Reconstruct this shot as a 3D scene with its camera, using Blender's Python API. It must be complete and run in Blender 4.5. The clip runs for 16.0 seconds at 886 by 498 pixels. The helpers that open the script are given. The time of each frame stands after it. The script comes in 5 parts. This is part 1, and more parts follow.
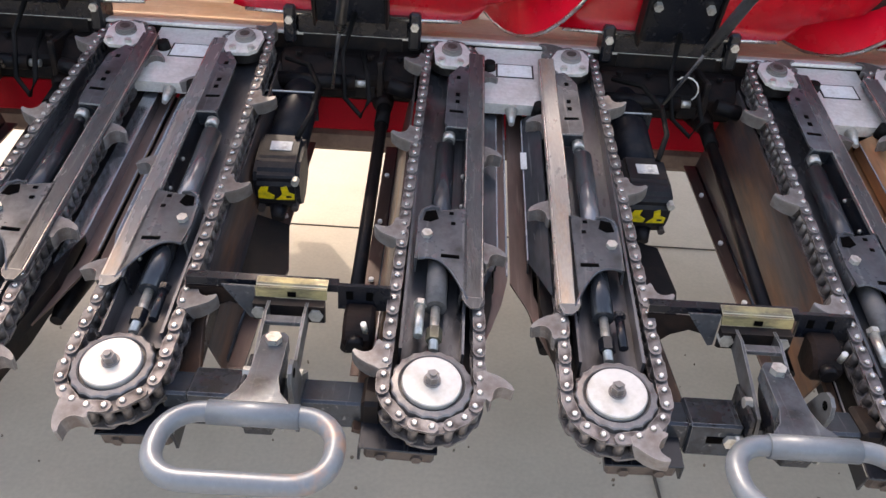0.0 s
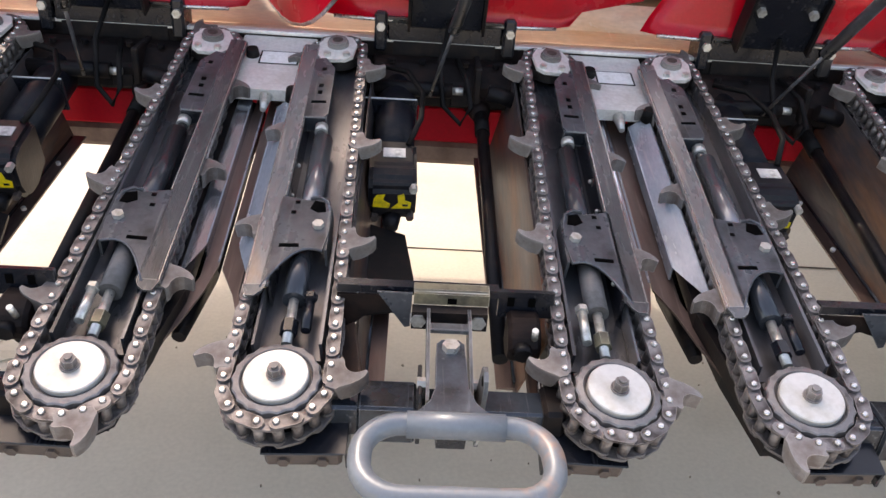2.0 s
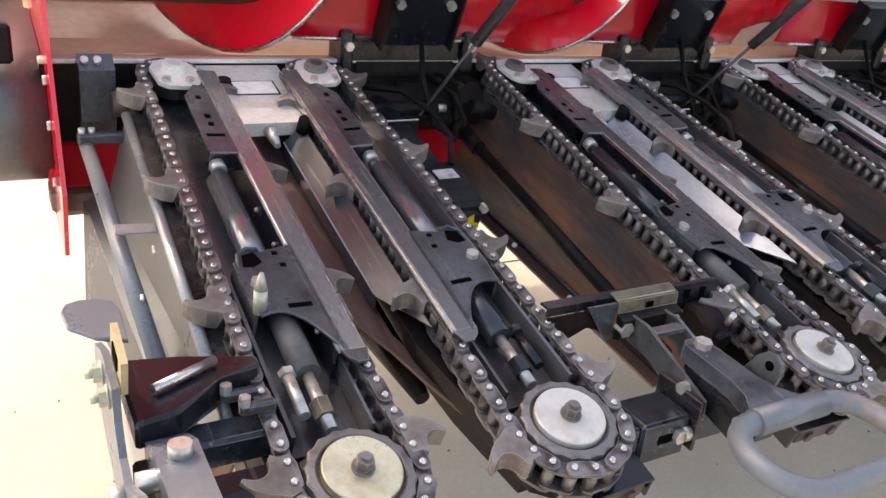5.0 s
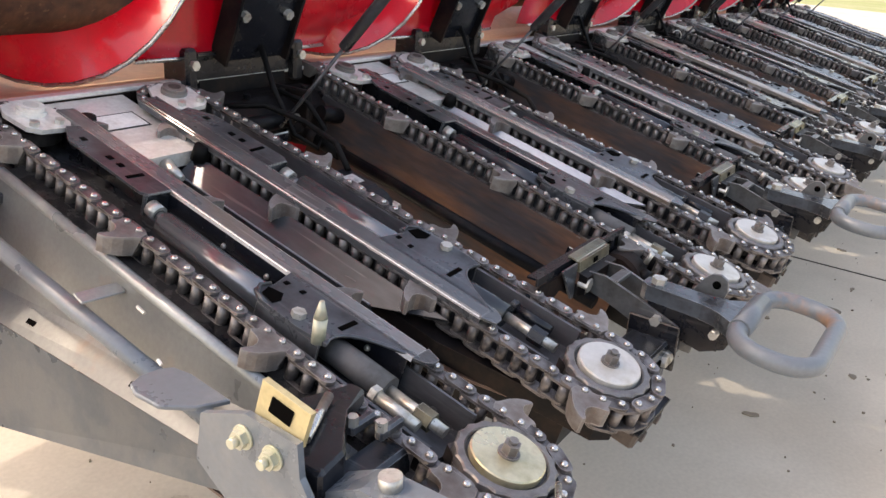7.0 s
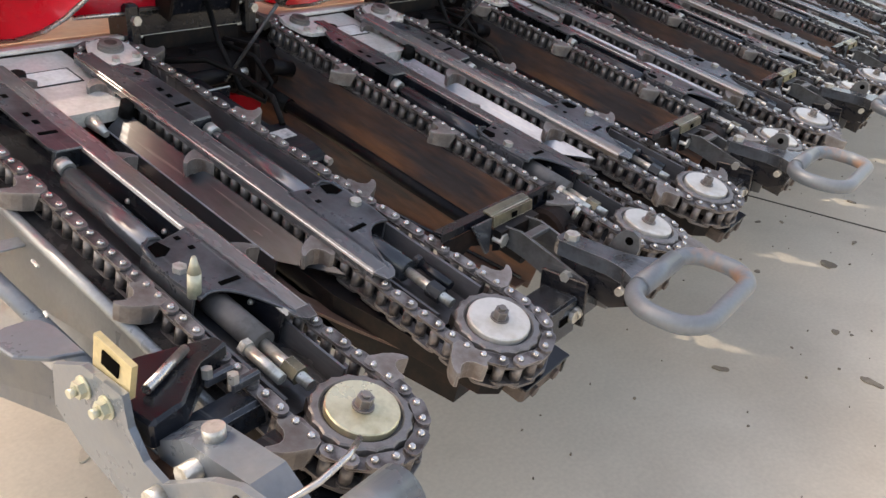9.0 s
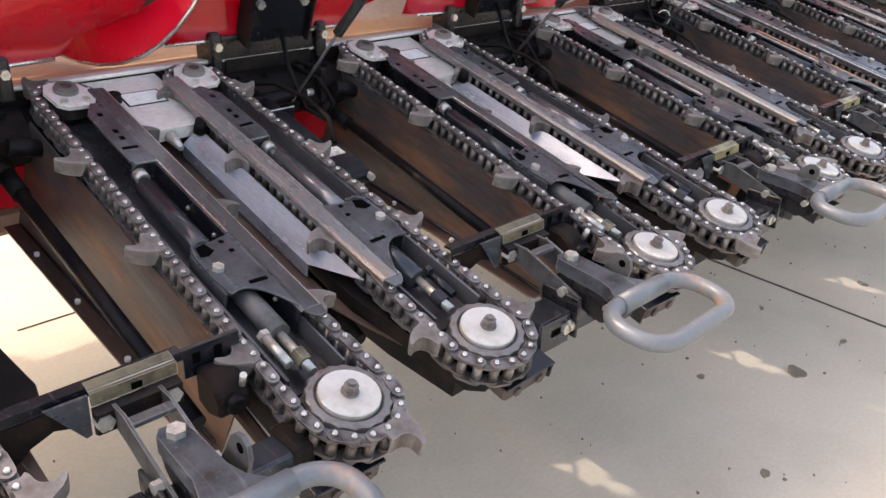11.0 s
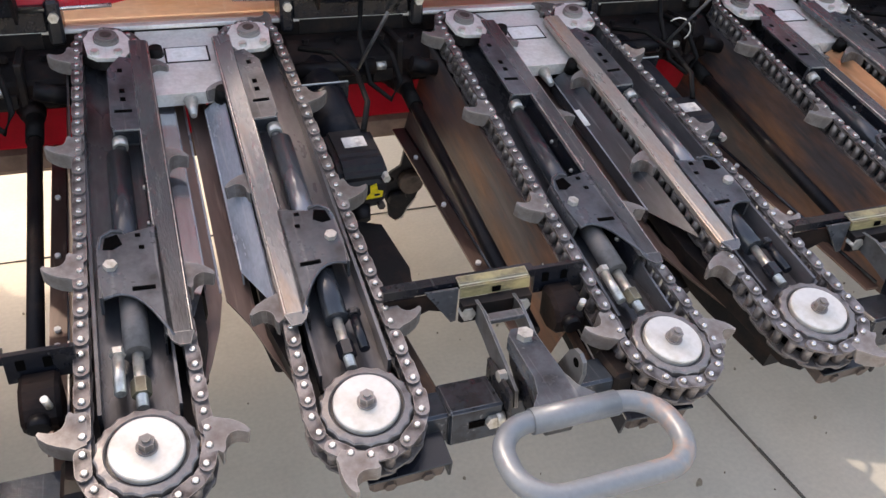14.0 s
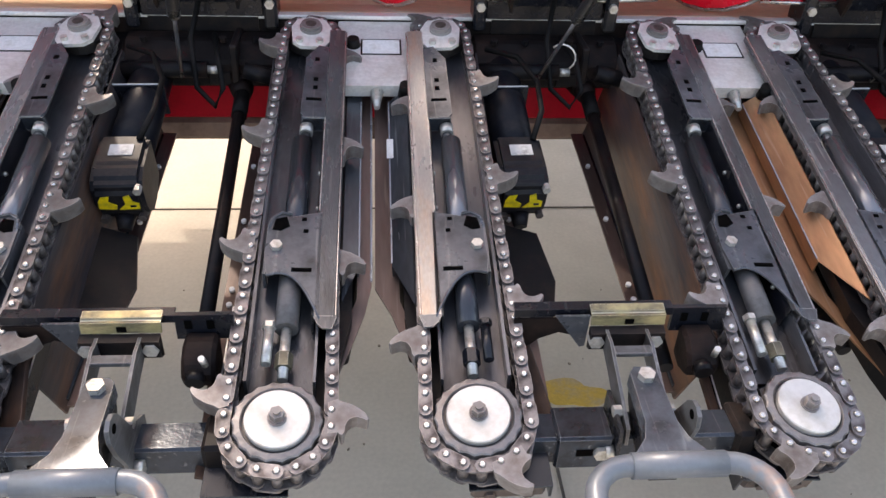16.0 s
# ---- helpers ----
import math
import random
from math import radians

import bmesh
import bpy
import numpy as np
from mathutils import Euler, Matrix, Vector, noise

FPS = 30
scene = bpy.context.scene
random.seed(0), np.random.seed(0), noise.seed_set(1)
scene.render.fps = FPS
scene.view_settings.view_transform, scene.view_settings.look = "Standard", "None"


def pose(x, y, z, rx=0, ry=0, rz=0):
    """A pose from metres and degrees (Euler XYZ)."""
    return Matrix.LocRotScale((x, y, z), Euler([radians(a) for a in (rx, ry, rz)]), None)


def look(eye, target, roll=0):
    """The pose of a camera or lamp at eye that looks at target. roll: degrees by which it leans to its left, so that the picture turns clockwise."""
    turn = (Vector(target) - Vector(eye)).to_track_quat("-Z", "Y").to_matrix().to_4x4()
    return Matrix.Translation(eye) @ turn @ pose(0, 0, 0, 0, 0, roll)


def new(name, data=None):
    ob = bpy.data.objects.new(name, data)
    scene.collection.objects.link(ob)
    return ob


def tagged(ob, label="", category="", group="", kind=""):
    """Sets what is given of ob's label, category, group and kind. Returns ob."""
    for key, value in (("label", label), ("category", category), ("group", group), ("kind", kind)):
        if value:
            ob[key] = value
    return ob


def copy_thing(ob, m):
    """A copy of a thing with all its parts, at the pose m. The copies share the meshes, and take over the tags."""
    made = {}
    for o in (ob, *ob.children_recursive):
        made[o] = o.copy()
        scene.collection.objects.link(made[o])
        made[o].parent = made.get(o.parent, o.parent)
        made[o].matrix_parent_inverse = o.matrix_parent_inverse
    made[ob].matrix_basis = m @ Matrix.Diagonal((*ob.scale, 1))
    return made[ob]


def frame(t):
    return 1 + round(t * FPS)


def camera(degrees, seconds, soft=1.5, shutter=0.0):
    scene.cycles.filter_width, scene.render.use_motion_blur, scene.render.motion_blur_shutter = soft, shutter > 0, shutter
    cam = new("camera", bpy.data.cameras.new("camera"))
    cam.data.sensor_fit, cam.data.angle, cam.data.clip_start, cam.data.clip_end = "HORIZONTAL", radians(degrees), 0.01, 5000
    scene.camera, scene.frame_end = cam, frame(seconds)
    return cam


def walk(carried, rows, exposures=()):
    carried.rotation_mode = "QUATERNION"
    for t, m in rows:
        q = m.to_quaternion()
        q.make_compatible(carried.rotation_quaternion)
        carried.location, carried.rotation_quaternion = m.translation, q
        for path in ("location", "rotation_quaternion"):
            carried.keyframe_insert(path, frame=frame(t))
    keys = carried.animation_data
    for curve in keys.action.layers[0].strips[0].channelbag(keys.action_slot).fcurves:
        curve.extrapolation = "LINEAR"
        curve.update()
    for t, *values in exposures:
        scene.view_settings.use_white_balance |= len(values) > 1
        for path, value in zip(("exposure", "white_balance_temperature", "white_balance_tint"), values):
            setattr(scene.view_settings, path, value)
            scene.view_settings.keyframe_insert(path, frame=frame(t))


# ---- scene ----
EXPOSURES = [(0, 1.9, 8350, 17), (2, 1.92, 8500, 17), (3, 1.96, 8450, 16), (4.2, 1.78, 8700, 15), (6.5, 1.78, 8950, 17), (8, 1.54, 9050, 14), (11, 1.92, 9150, 18), (13, 1.94, 8900, 17), (16, 1.92, 8400, 17)]
cam = camera(57.1, 16.0)
PATH = [
    (0, (2.143, -0.951, 1.43), (2.155, 0.773, 0.416), 3.8),
    (0.5, (1.893, -0.896, 1.422), (1.921, 0.836, 0.423), 3.8),
    (1, (1.608, -0.925, 1.409), (1.657, 0.814, 0.423), 4.0),
    (1.5, (1.343, -0.953, 1.388), (1.414, 0.803, 0.433), 4.2),
    (2, (1.067, -0.914, 1.336), (1.168, 0.849, 0.397), 4.4),
    (2.5, (0.8, -0.897, 1.312), (0.934, 0.871, 0.388), 4.6),
    (3, (0.496, -0.945, 1.31), (0.676, 0.821, 0.388), 4.8),
    (3.5, (0.24, -0.918, 1.284), (0.517, 0.843, 0.378), 5.1),
    (4, (-0.041, -0.839, 1.257), (0.406, 0.897, 0.371), 5.6),
    (4.2, (-0.146, -0.814, 1.247), (0.389, 0.904, 0.374), 5.8),
    (6.3, (-0.742, -0.341, 1.182), (0.72, 0.831, 0.484), 5.3),
    (6.5, (-0.781, -0.332, 1.184), (0.72, 0.789, 0.483), 5.1),
    (7, (-0.839, -0.347, 1.183), (0.718, 0.676, 0.456), 4.4),
    (7.5, (-0.878, -0.383, 1.181), (0.684, 0.6, 0.41), 3.9),
    (8, (-0.876, -0.442, 1.173), (0.654, 0.553, 0.355), 3.8),
    (8.2, (-0.856, -0.463, 1.171), (0.66, 0.547, 0.344), 3.7),
    (10.3, (-0.291, -0.616, 1.29), (1.044, 0.608, 0.441), 2.5),
    (10.5, (-0.198, -0.637, 1.289), (1.121, 0.605, 0.442), 2.5),
    (11, (0.053, -0.748, 1.313), (1.318, 0.537, 0.449), 2.5),
    (11.5, (0.28, -0.776, 1.316), (1.49, 0.545, 0.426), 2.6),
    (12, (0.519, -0.762, 1.321), (1.665, 0.595, 0.403), 2.7),
    (12.5, (0.775, -0.789, 1.34), (1.84, 0.615, 0.395), 2.6),
    (13, (1.034, -0.865, 1.382), (1.984, 0.597, 0.402), 2.7),
    (13.5, (1.247, -0.854, 1.383), (2.045, 0.677, 0.373), 2.8),
    (14, (1.447, -0.792, 1.387), (2.074, 0.793, 0.341), 3.1),
    (14.5, (1.631, -0.825, 1.391), (2.084, 0.801, 0.318), 2.9),
    (15, (1.868, -0.9, 1.432), (2.174, 0.746, 0.337), 2.3),
    (15.5, (2.065, -0.876, 1.452), (2.28, 0.77, 0.336), 2.4),
    (16, (2.29, -0.803, 1.471), (2.444, 0.841, 0.343), 2.5),
]
walk(cam, [(t, look(eye, target, roll)) for t, eye, target, roll in PATH], EXPOSURES)


# ---------- world, sun ----------
world = bpy.data.worlds.new("sky")
scene.world = world
world.use_nodes = True
wn = world.node_tree.nodes
sky = wn.new("ShaderNodeTexSky")
sky.sky_type = "NISHITA"
sky.sun_disc = False
sky.dust_density = 2.5
SUN_FROM = Vector((-0.32, 0.62, 0.85)).normalized()
sky.sun_elevation = math.asin(SUN_FROM.z)
sky.sun_rotation = math.atan2(SUN_FROM.x, SUN_FROM.y)
world.node_tree.links.new(sky.outputs["Color"], wn["Background"].inputs["Color"])
wn["Background"].inputs["Strength"].default_value = 0.15
sun = new("sun", bpy.data.lights.new("sun", "SUN"))
sun.data.energy, sun.data.angle, sun.data.color = 0.57, radians(0.6), (0.98, 0.985, 1.0)
sun.matrix_world = look(SUN_FROM * 20, (0, 0, 0))

# ---------- materials ----------


def material(name, base, rough=0.5, metal=0.0, second=None, scale=12.0, amount=0.5, grain=140.0,
             bump=0.12, rough_var=0.15, island=0.0, coat=0.0, stretch=(1, 1, 1), speckle=0.22, spec=0.5, edge=0.0, worn=(0.5, 0.49, 0.48),
             scratch=0.0):
    """Two-scale paint or metal: blotches of a second colour, fine grain, relief and uneven gloss; rubbed edges and scratches."""
    m = bpy.data.materials.new(name)
    m.use_nodes = True
    n, l = m.node_tree.nodes, m.node_tree.links
    b = n["Principled BSDF"]
    b.inputs["Metallic"].default_value = metal
    b.inputs["Specular IOR Level"].default_value = spec
    b.inputs["Coat Weight"].default_value = coat
    co = n.new("ShaderNodeTexCoord")
    mp = n.new("ShaderNodeMapping")
    mp.inputs["Scale"].default_value = stretch
    l.new(co.outputs["Object"], mp.inputs["Vector"])
    big, fine = n.new("ShaderNodeTexNoise"), n.new("ShaderNodeTexNoise")
    for t, s, d in ((big, scale, 5.0), (fine, grain, 3.0)):
        t.inputs["Scale"].default_value, t.inputs["Detail"].default_value = s, d
        l.new(mp.outputs["Vector"], t.inputs["Vector"])
    big.inputs["Roughness"].default_value = 0.65
    ramp = n.new("ShaderNodeMapRange")
    ramp.inputs["From Min"].default_value, ramp.inputs["From Max"].default_value = 0.62 - 0.3 * amount, 0.72 - 0.1 * amount
    l.new(big.outputs["Fac"], ramp.inputs["Value"])
    mix = n.new("ShaderNodeMix")
    mix.data_type = "RGBA"
    mix.inputs["A"].default_value = (*base, 1)
    mix.inputs["B"].default_value = (*(second or [c * 0.6 for c in base]), 1)
    l.new(ramp.outputs["Result"], mix.inputs["Factor"])
    speck = n.new("ShaderNodeMix")
    speck.data_type, speck.blend_type = "RGBA", "MULTIPLY"
    speck.inputs["Factor"].default_value = speckle
    tone = n.new("ShaderNodeMapRange")
    tone.inputs["From Min"].default_value, tone.inputs["From Max"].default_value = 0.3, 0.7
    tone.inputs["To Min"].default_value, tone.inputs["To Max"].default_value = 0.55, 1.35
    l.new(fine.outputs["Fac"], tone.inputs["Value"])
    l.new(mix.outputs["Result"], speck.inputs["A"])
    l.new(tone.outputs["Result"], speck.inputs["B"])
    out = speck.outputs["Result"]
    if island:
        info = n.new("ShaderNodeObjectInfo")
        hue = n.new("ShaderNodeHueSaturation")
        vr = n.new("ShaderNodeMapRange")
        vr.inputs["To Min"].default_value, vr.inputs["To Max"].default_value = 1 - island, 1 + island
        l.new(info.outputs["Random"], vr.inputs["Value"])
        l.new(vr.outputs["Result"], hue.inputs["Value"])
        l.new(out, hue.inputs["Color"])
        out = hue.outputs["Color"]
    if edge or scratch:
        bare = n.new("ShaderNodeMix")
        bare.data_type = "RGBA"
        bare.inputs["B"].default_value = (*worn, 1)
        l.new(out, bare.inputs["A"])
        amounts = []
        if edge:
            bev, geo, dot = n.new("ShaderNodeBevel"), n.new("ShaderNodeNewGeometry"), n.new("ShaderNodeVectorMath")
            bev.samples = 4
            bev.inputs["Radius"].default_value = 0.0022
            dot.operation = "DOT_PRODUCT"
            l.new(bev.outputs["Normal"], dot.inputs[0])
            l.new(geo.outputs["Normal"], dot.inputs[1])
            rim = n.new("ShaderNodeMapRange")
            rim.inputs["From Min"].default_value, rim.inputs["From Max"].default_value = 0.985, 0.86
            rim.inputs["To Max"].default_value = edge
            l.new(dot.outputs["Value"], rim.inputs["Value"])
            chips = n.new("ShaderNodeMapRange")
            chips.inputs["From Min"].default_value, chips.inputs["From Max"].default_value = 0.36, 0.6
            l.new(big.outputs["Fac"], chips.inputs["Value"])
            both = n.new("ShaderNodeMath")
            both.operation = "MULTIPLY"
            l.new(rim.outputs["Result"], both.inputs[0])
            l.new(chips.outputs["Result"], both.inputs[1])
            amounts.append(both.outputs["Value"])
        if scratch:
            sm, st, sr = n.new("ShaderNodeMapping"), n.new("ShaderNodeTexNoise"), n.new("ShaderNodeMapRange")
            sm.inputs["Scale"].default_value = (95, 4, 95)
            sm.inputs["Rotation"].default_value = (0, 0, 0.12)
            st.inputs["Scale"].default_value, st.inputs["Detail"].default_value = 1.0, 3.0
            sr.inputs["From Min"].default_value, sr.inputs["From Max"].default_value = 0.62, 0.7
            sr.inputs["To Max"].default_value = scratch
            l.new(co.outputs["Object"], sm.inputs["Vector"])
            l.new(sm.outputs["Vector"], st.inputs["Vector"])
            l.new(st.outputs["Fac"], sr.inputs["Value"])
            amounts.append(sr.outputs["Result"])
        fac = amounts[0]
        if len(amounts) > 1:
            top = n.new("ShaderNodeMath")
            top.operation = "MAXIMUM"
            l.new(amounts[0], top.inputs[0])
            l.new(amounts[1], top.inputs[1])
            fac = top.outputs["Value"]
        l.new(fac, bare.inputs["Factor"])
        out = bare.outputs["Result"]
    l.new(out, b.inputs["Base Color"])
    rr = n.new("ShaderNodeMapRange")
    rr.inputs["To Min"].default_value, rr.inputs["To Max"].default_value = max(0.05, rough - rough_var), min(1.0, rough + rough_var)
    l.new(big.outputs["Fac"], rr.inputs["Value"])
    l.new(rr.outputs["Result"], b.inputs["Roughness"])
    bp = n.new("ShaderNodeBump")
    bp.inputs["Strength"].default_value, bp.inputs["Distance"].default_value = bump, 0.002
    l.new(fine.outputs["Fac"], bp.inputs["Height"])
    l.new(bp.outputs["Normal"], b.inputs["Normal"])
    return m


BLACK = material("black_paint", (0.008, 0.0095, 0.014), 0.26, 0.0, (0.026, 0.024, 0.024), 9, 0.4, spec=0.45, edge=0.35, scratch=0.1, worn=(0.2, 0.19, 0.185))
NAVY = material("blue_black_casting", (0.006, 0.007, 0.011), 0.42, 0.0, (0.022, 0.019, 0.019), 16, 0.45, 120, bump=0.2, spec=0.2, edge=0.2, worn=(0.14, 0.13, 0.13))
BLACKMETAL = material("black_part", (0.006, 0.006, 0.0075), 0.45, 0.0, (0.024, 0.016, 0.013), 14, 0.5, spec=0.15, edge=0.3, worn=(0.12, 0.1, 0.09))
SLATE = material("slate_paint", (0.095, 0.104, 0.12), 0.3, 0.5, (0.035, 0.036, 0.04), 10, 0.5, bump=0.12, edge=0.8, scratch=0.25, worn=(0.36, 0.36, 0.36))
# oily dirt, taken near black to hold the shade behind the gaps too
SHADEDIRT = material("oily_dirt", (0.007, 0.005, 0.005), 0.6, 0.0, (0.024, 0.013, 0.01), 12, 0.5, 90, bump=0.5, spec=0.15)
TOE = material("dusty_toe_iron", (0.085, 0.066, 0.058), 0.55, 0.1, (0.03, 0.022, 0.02), 26, 0.5, 120, bump=0.35, edge=0.5, worn=(0.22, 0.18, 0.16))
RAIL = material("worn_rail_steel", (0.1, 0.105, 0.112), 0.28, 0.5, (0.05, 0.048, 0.049), 6, 0.55, stretch=(2.5, 0.6, 1), bump=0.3, edge=0.9, scratch=0.3, worn=(0.5, 0.49, 0.47))
CHAIN = material("chain_steel", (0.19, 0.178, 0.178), 0.38, 0.55, (0.06, 0.05, 0.049), 30, 0.5, 260, 0.3, island=0.3, edge=0.5, worn=(0.5, 0.47, 0.45))
PIN = material("chain_pin_steel", (0.7, 0.69, 0.67), 0.26, 0.8, (0.4, 0.37, 0.34), 60, 0.4)
LUG = material("cast_lug_steel", (0.215, 0.202, 0.196), 0.45, 0.35, (0.13, 0.105, 0.095), 16, 0.4, 240, 0.25, island=0.3, edge=0.6, worn=(0.48, 0.45, 0.43), speckle=0.12)
SPROCKET = material("sprocket_iron", (0.075, 0.07, 0.068), 0.45, 0.6, (0.035, 0.03, 0.028), 30, 0.6)
DISC = material("zinc_disc", (0.6, 0.595, 0.57), 0.36, 0.3, (0.47, 0.45, 0.4), 14, 0.4, speckle=0.12)
OLDDISC = material("yellowed_zinc_disc", (0.62, 0.58, 0.42), 0.3, 0.55, (0.42, 0.38, 0.24), 14, 0.4, speckle=0.15)
BOLT = material("zinc_bolt", (0.58, 0.575, 0.54), 0.32, 0.6, (0.36, 0.34, 0.29), 60, 0.4)
GOLD = material("yellow_zinc", (0.55, 0.47, 0.27), 0.35, 0.4, (0.4, 0.34, 0.2), 16, 0.5, edge=0.4, worn=(0.7, 0.66, 0.5))
GREY = material("blue_grey_paint", (0.15, 0.175, 0.203), 0.3, 0.2, (0.2, 0.212, 0.225), 9, 0.45, speckle=0.12, bump=0.05, edge=0.4, scratch=0.12, worn=(0.32, 0.33, 0.33))
WORN = material("worn_handle_paint", (0.165, 0.188, 0.212), 0.38, 0.2, (0.4, 0.23, 0.15), 5, 0.06, speckle=0.12, scratch=0.14, worn=(0.3, 0.32, 0.34))
ENDGREY = material("grey_green_sheet", (0.3, 0.318, 0.325), 0.3, 0.35, (0.36, 0.19, 0.12), 4, 0.14, edge=0.4, scratch=0.18, worn=(0.42, 0.42, 0.4))
# bluish edge colour imitates the gloss lines along the bars' edges
BARBLUE = material("glossy_blue_black_paint", (0.04, 0.05, 0.064), 0.18, 0.4, (0.014, 0.013, 0.014), 12, 0.5, edge=0.9, scratch=0.25, worn=(0.42, 0.45, 0.47))
ORANGE = material("orange_rust_steel", (0.55, 0.3, 0.16), 0.3, 0.55, (0.24, 0.12, 0.07), 6, 0.5, stretch=(1, 0.2, 1), scratch=0.3, worn=(0.7, 0.55, 0.42))
STRAP = material("dull_grey_strap", (0.13, 0.137, 0.145), 0.36, 0.4, (0.06, 0.058, 0.056), 14, 0.5, edge=0.7, scratch=0.2, worn=(0.5, 0.49, 0.48))
LEVER = material("slate_blue_lever", (0.085, 0.1, 0.12), 0.24, 0.3, (0.03, 0.032, 0.036), 16, 0.55, edge=0.9, scratch=0.25, worn=(0.42, 0.43, 0.44))
DUSTTUBE = material("dusty_grey_tube", (0.12, 0.117, 0.118), 0.55, 0.1, (0.06, 0.055, 0.053), 20, 0.5)
TUBE = material("blue_grey_tube", (0.2, 0.215, 0.235), 0.22, 0.6, (0.08, 0.08, 0.086), 9, 0.5, stretch=(1, 0.3, 1), scratch=0.25)
DARKTUBE = material("blue_black_tube", (0.05, 0.056, 0.066), 0.22, 0.4, (0.018, 0.018, 0.02), 9, 0.5, stretch=(1, 0.3, 1), scratch=0.2, worn=(0.25, 0.25, 0.26))
PALEPAN = material("lilac_grey_pan", (0.14, 0.14, 0.152), 0.32, 0.4, (0.05, 0.046, 0.048), 7, 0.55, stretch=(1, 0.3, 1), scratch=0.15, worn=(0.3, 0.29, 0.28))
OLIVE = material("olive_zinc", (0.5, 0.5, 0.4), 0.36, 0.3, (0.34, 0.36, 0.26), 30, 0.5)
RING = material("worn_ring_steel", (0.2, 0.19, 0.19), 0.42, 0.5, (0.075, 0.066, 0.064), 30, 0.5, 240, 0.25, edge=0.7, worn=(0.42, 0.4, 0.38))
SPACER = material("tarnished_yellow_zinc", (0.36, 0.32, 0.17), 0.35, 0.5, (0.14, 0.125, 0.085), 22, 0.6, stretch=(1, 1, 2.5), edge=0.7, worn=(0.7, 0.67, 0.52))
DULL = material("dirty_zinc", (0.17, 0.155, 0.105), 0.4, 0.4, (0.05, 0.044, 0.036), 14, 0.55, edge=0.8, worn=(0.6, 0.58, 0.5))
PINKRAIL = material("scuffed_rail_steel", (0.135, 0.142, 0.152), 0.28, 0.55, (0.07, 0.066, 0.065), 5, 0.5, stretch=(1, 0.5, 1), bump=0.2, edge=0.9, scratch=0.4, worn=(0.66, 0.65, 0.63))
GREYRAIL = material("bare_grey_rail_steel", (0.23, 0.235, 0.243), 0.28, 0.55, (0.36, 0.25, 0.17), 4, 0.4, stretch=(2, 0.5, 1), bump=0.2, edge=0.9, scratch=0.4, worn=(0.7, 0.69, 0.67))
CREAMRAIL = material("bare_tan_rail_steel", (0.36, 0.34, 0.315), 0.3, 0.5, (0.5, 0.33, 0.21), 5, 0.45, stretch=(2, 0.6, 1), bump=0.2, edge=0.8, scratch=0.4, worn=(0.72, 0.7, 0.66))
REDBEAM = material("dark_red_paint", (0.5, 0.004, 0.016), 0.55, 0.0, (0.34, 0.005, 0.012), 6, 0.5, bump=0.05, speckle=0.15, spec=0.15)
TANBEAM = material("dusty_brown_beam", (0.2, 0.13, 0.1), 0.6, 0.0, (0.1, 0.06, 0.045), 7, 0.55, 90, bump=0.3)
# bare steel, the sky's pale blue sheen set into its base colour
LIP = material("bare_blue_lip", (0.44, 0.49, 0.56), 0.26, 0.4, (0.2, 0.2, 0.215), 6, 0.5, stretch=(2, 0.5, 1), edge=0.8, scratch=0.4, worn=(0.7, 0.7, 0.7))
BROWN = material("brown_deck_steel", (0.17, 0.115, 0.1), 0.4, 0.3, (0.075, 0.045, 0.036), 6, 0.5, stretch=(1, 0.15, 1), edge=0.5, scratch=0.2, worn=(0.42, 0.33, 0.28))
PALEGUARD = material("pale_blue_guard", (0.46, 0.48, 0.53), 0.16, 0.9, (0.2, 0.205, 0.23), 6, 0.3, rough_var=0.06, stretch=(1, 0.2, 1), scratch=0.3, worn=(0.7, 0.7, 0.72))
RUST = material("rusty_sheet", (0.125, 0.06, 0.034), 0.5, 0.0, (0.026, 0.021, 0.02), 7, 0.8, 55, stretch=(1, 0.22, 1), spec=0.3, speckle=0.6, bump=0.4, scratch=0.4, worn=(0.22, 0.13, 0.078))
SIDESHEET = material("dull_stained_sheet", (0.052, 0.047, 0.05), 0.42, 0.1, (0.19, 0.088, 0.046), 6, 0.52, 55, stretch=(1.6, 0.3, 1.6), spec=0.4, speckle=0.5, bump=0.3, scratch=0.25, worn=(0.15, 0.1, 0.075))
TAN = material("worn_trough_steel", (0.76, 0.63, 0.49), 0.36, 0.25, (0.64, 0.39, 0.2), 2.2, 0.55, 90, stretch=(0.5, 1, 1), scratch=0.3, worn=(0.8, 0.7, 0.58))
SILVER = material("galvanised_sheet", (0.76, 0.75, 0.72), 0.34, 0.25, (0.6, 0.57, 0.52), 9, 0.5, scratch=0.2, worn=(0.55, 0.53, 0.5))
REDP = material("red_paint", (0.84, 0.008, 0.03), 0.26, 0.0, (0.72, 0.01, 0.025), 6, 0.5, bump=0.05, coat=0.6, speckle=0.08)
BRIGHT = material("polished_edge", (0.62, 0.6, 0.58), 0.28, 0.9, (0.3, 0.28, 0.26), 30, 0.5, stretch=(1, 0.3, 1))
LABEL = material("paper_label", (0.78, 0.78, 0.76), 0.6, 0.0, (0.68, 0.67, 0.63), 40, 0.4, bump=0.03)
OLDLABEL = material("faded_paper_label", (0.5, 0.5, 0.49), 0.6, 0.0, (0.2, 0.2, 0.2), 60, 0.55, bump=0.03)
YELLOW = material("yellow_label", (0.8, 0.6, 0.01), 0.5, 0.0, (0.5, 0.38, 0.02), 60, 0.4, bump=0.03)
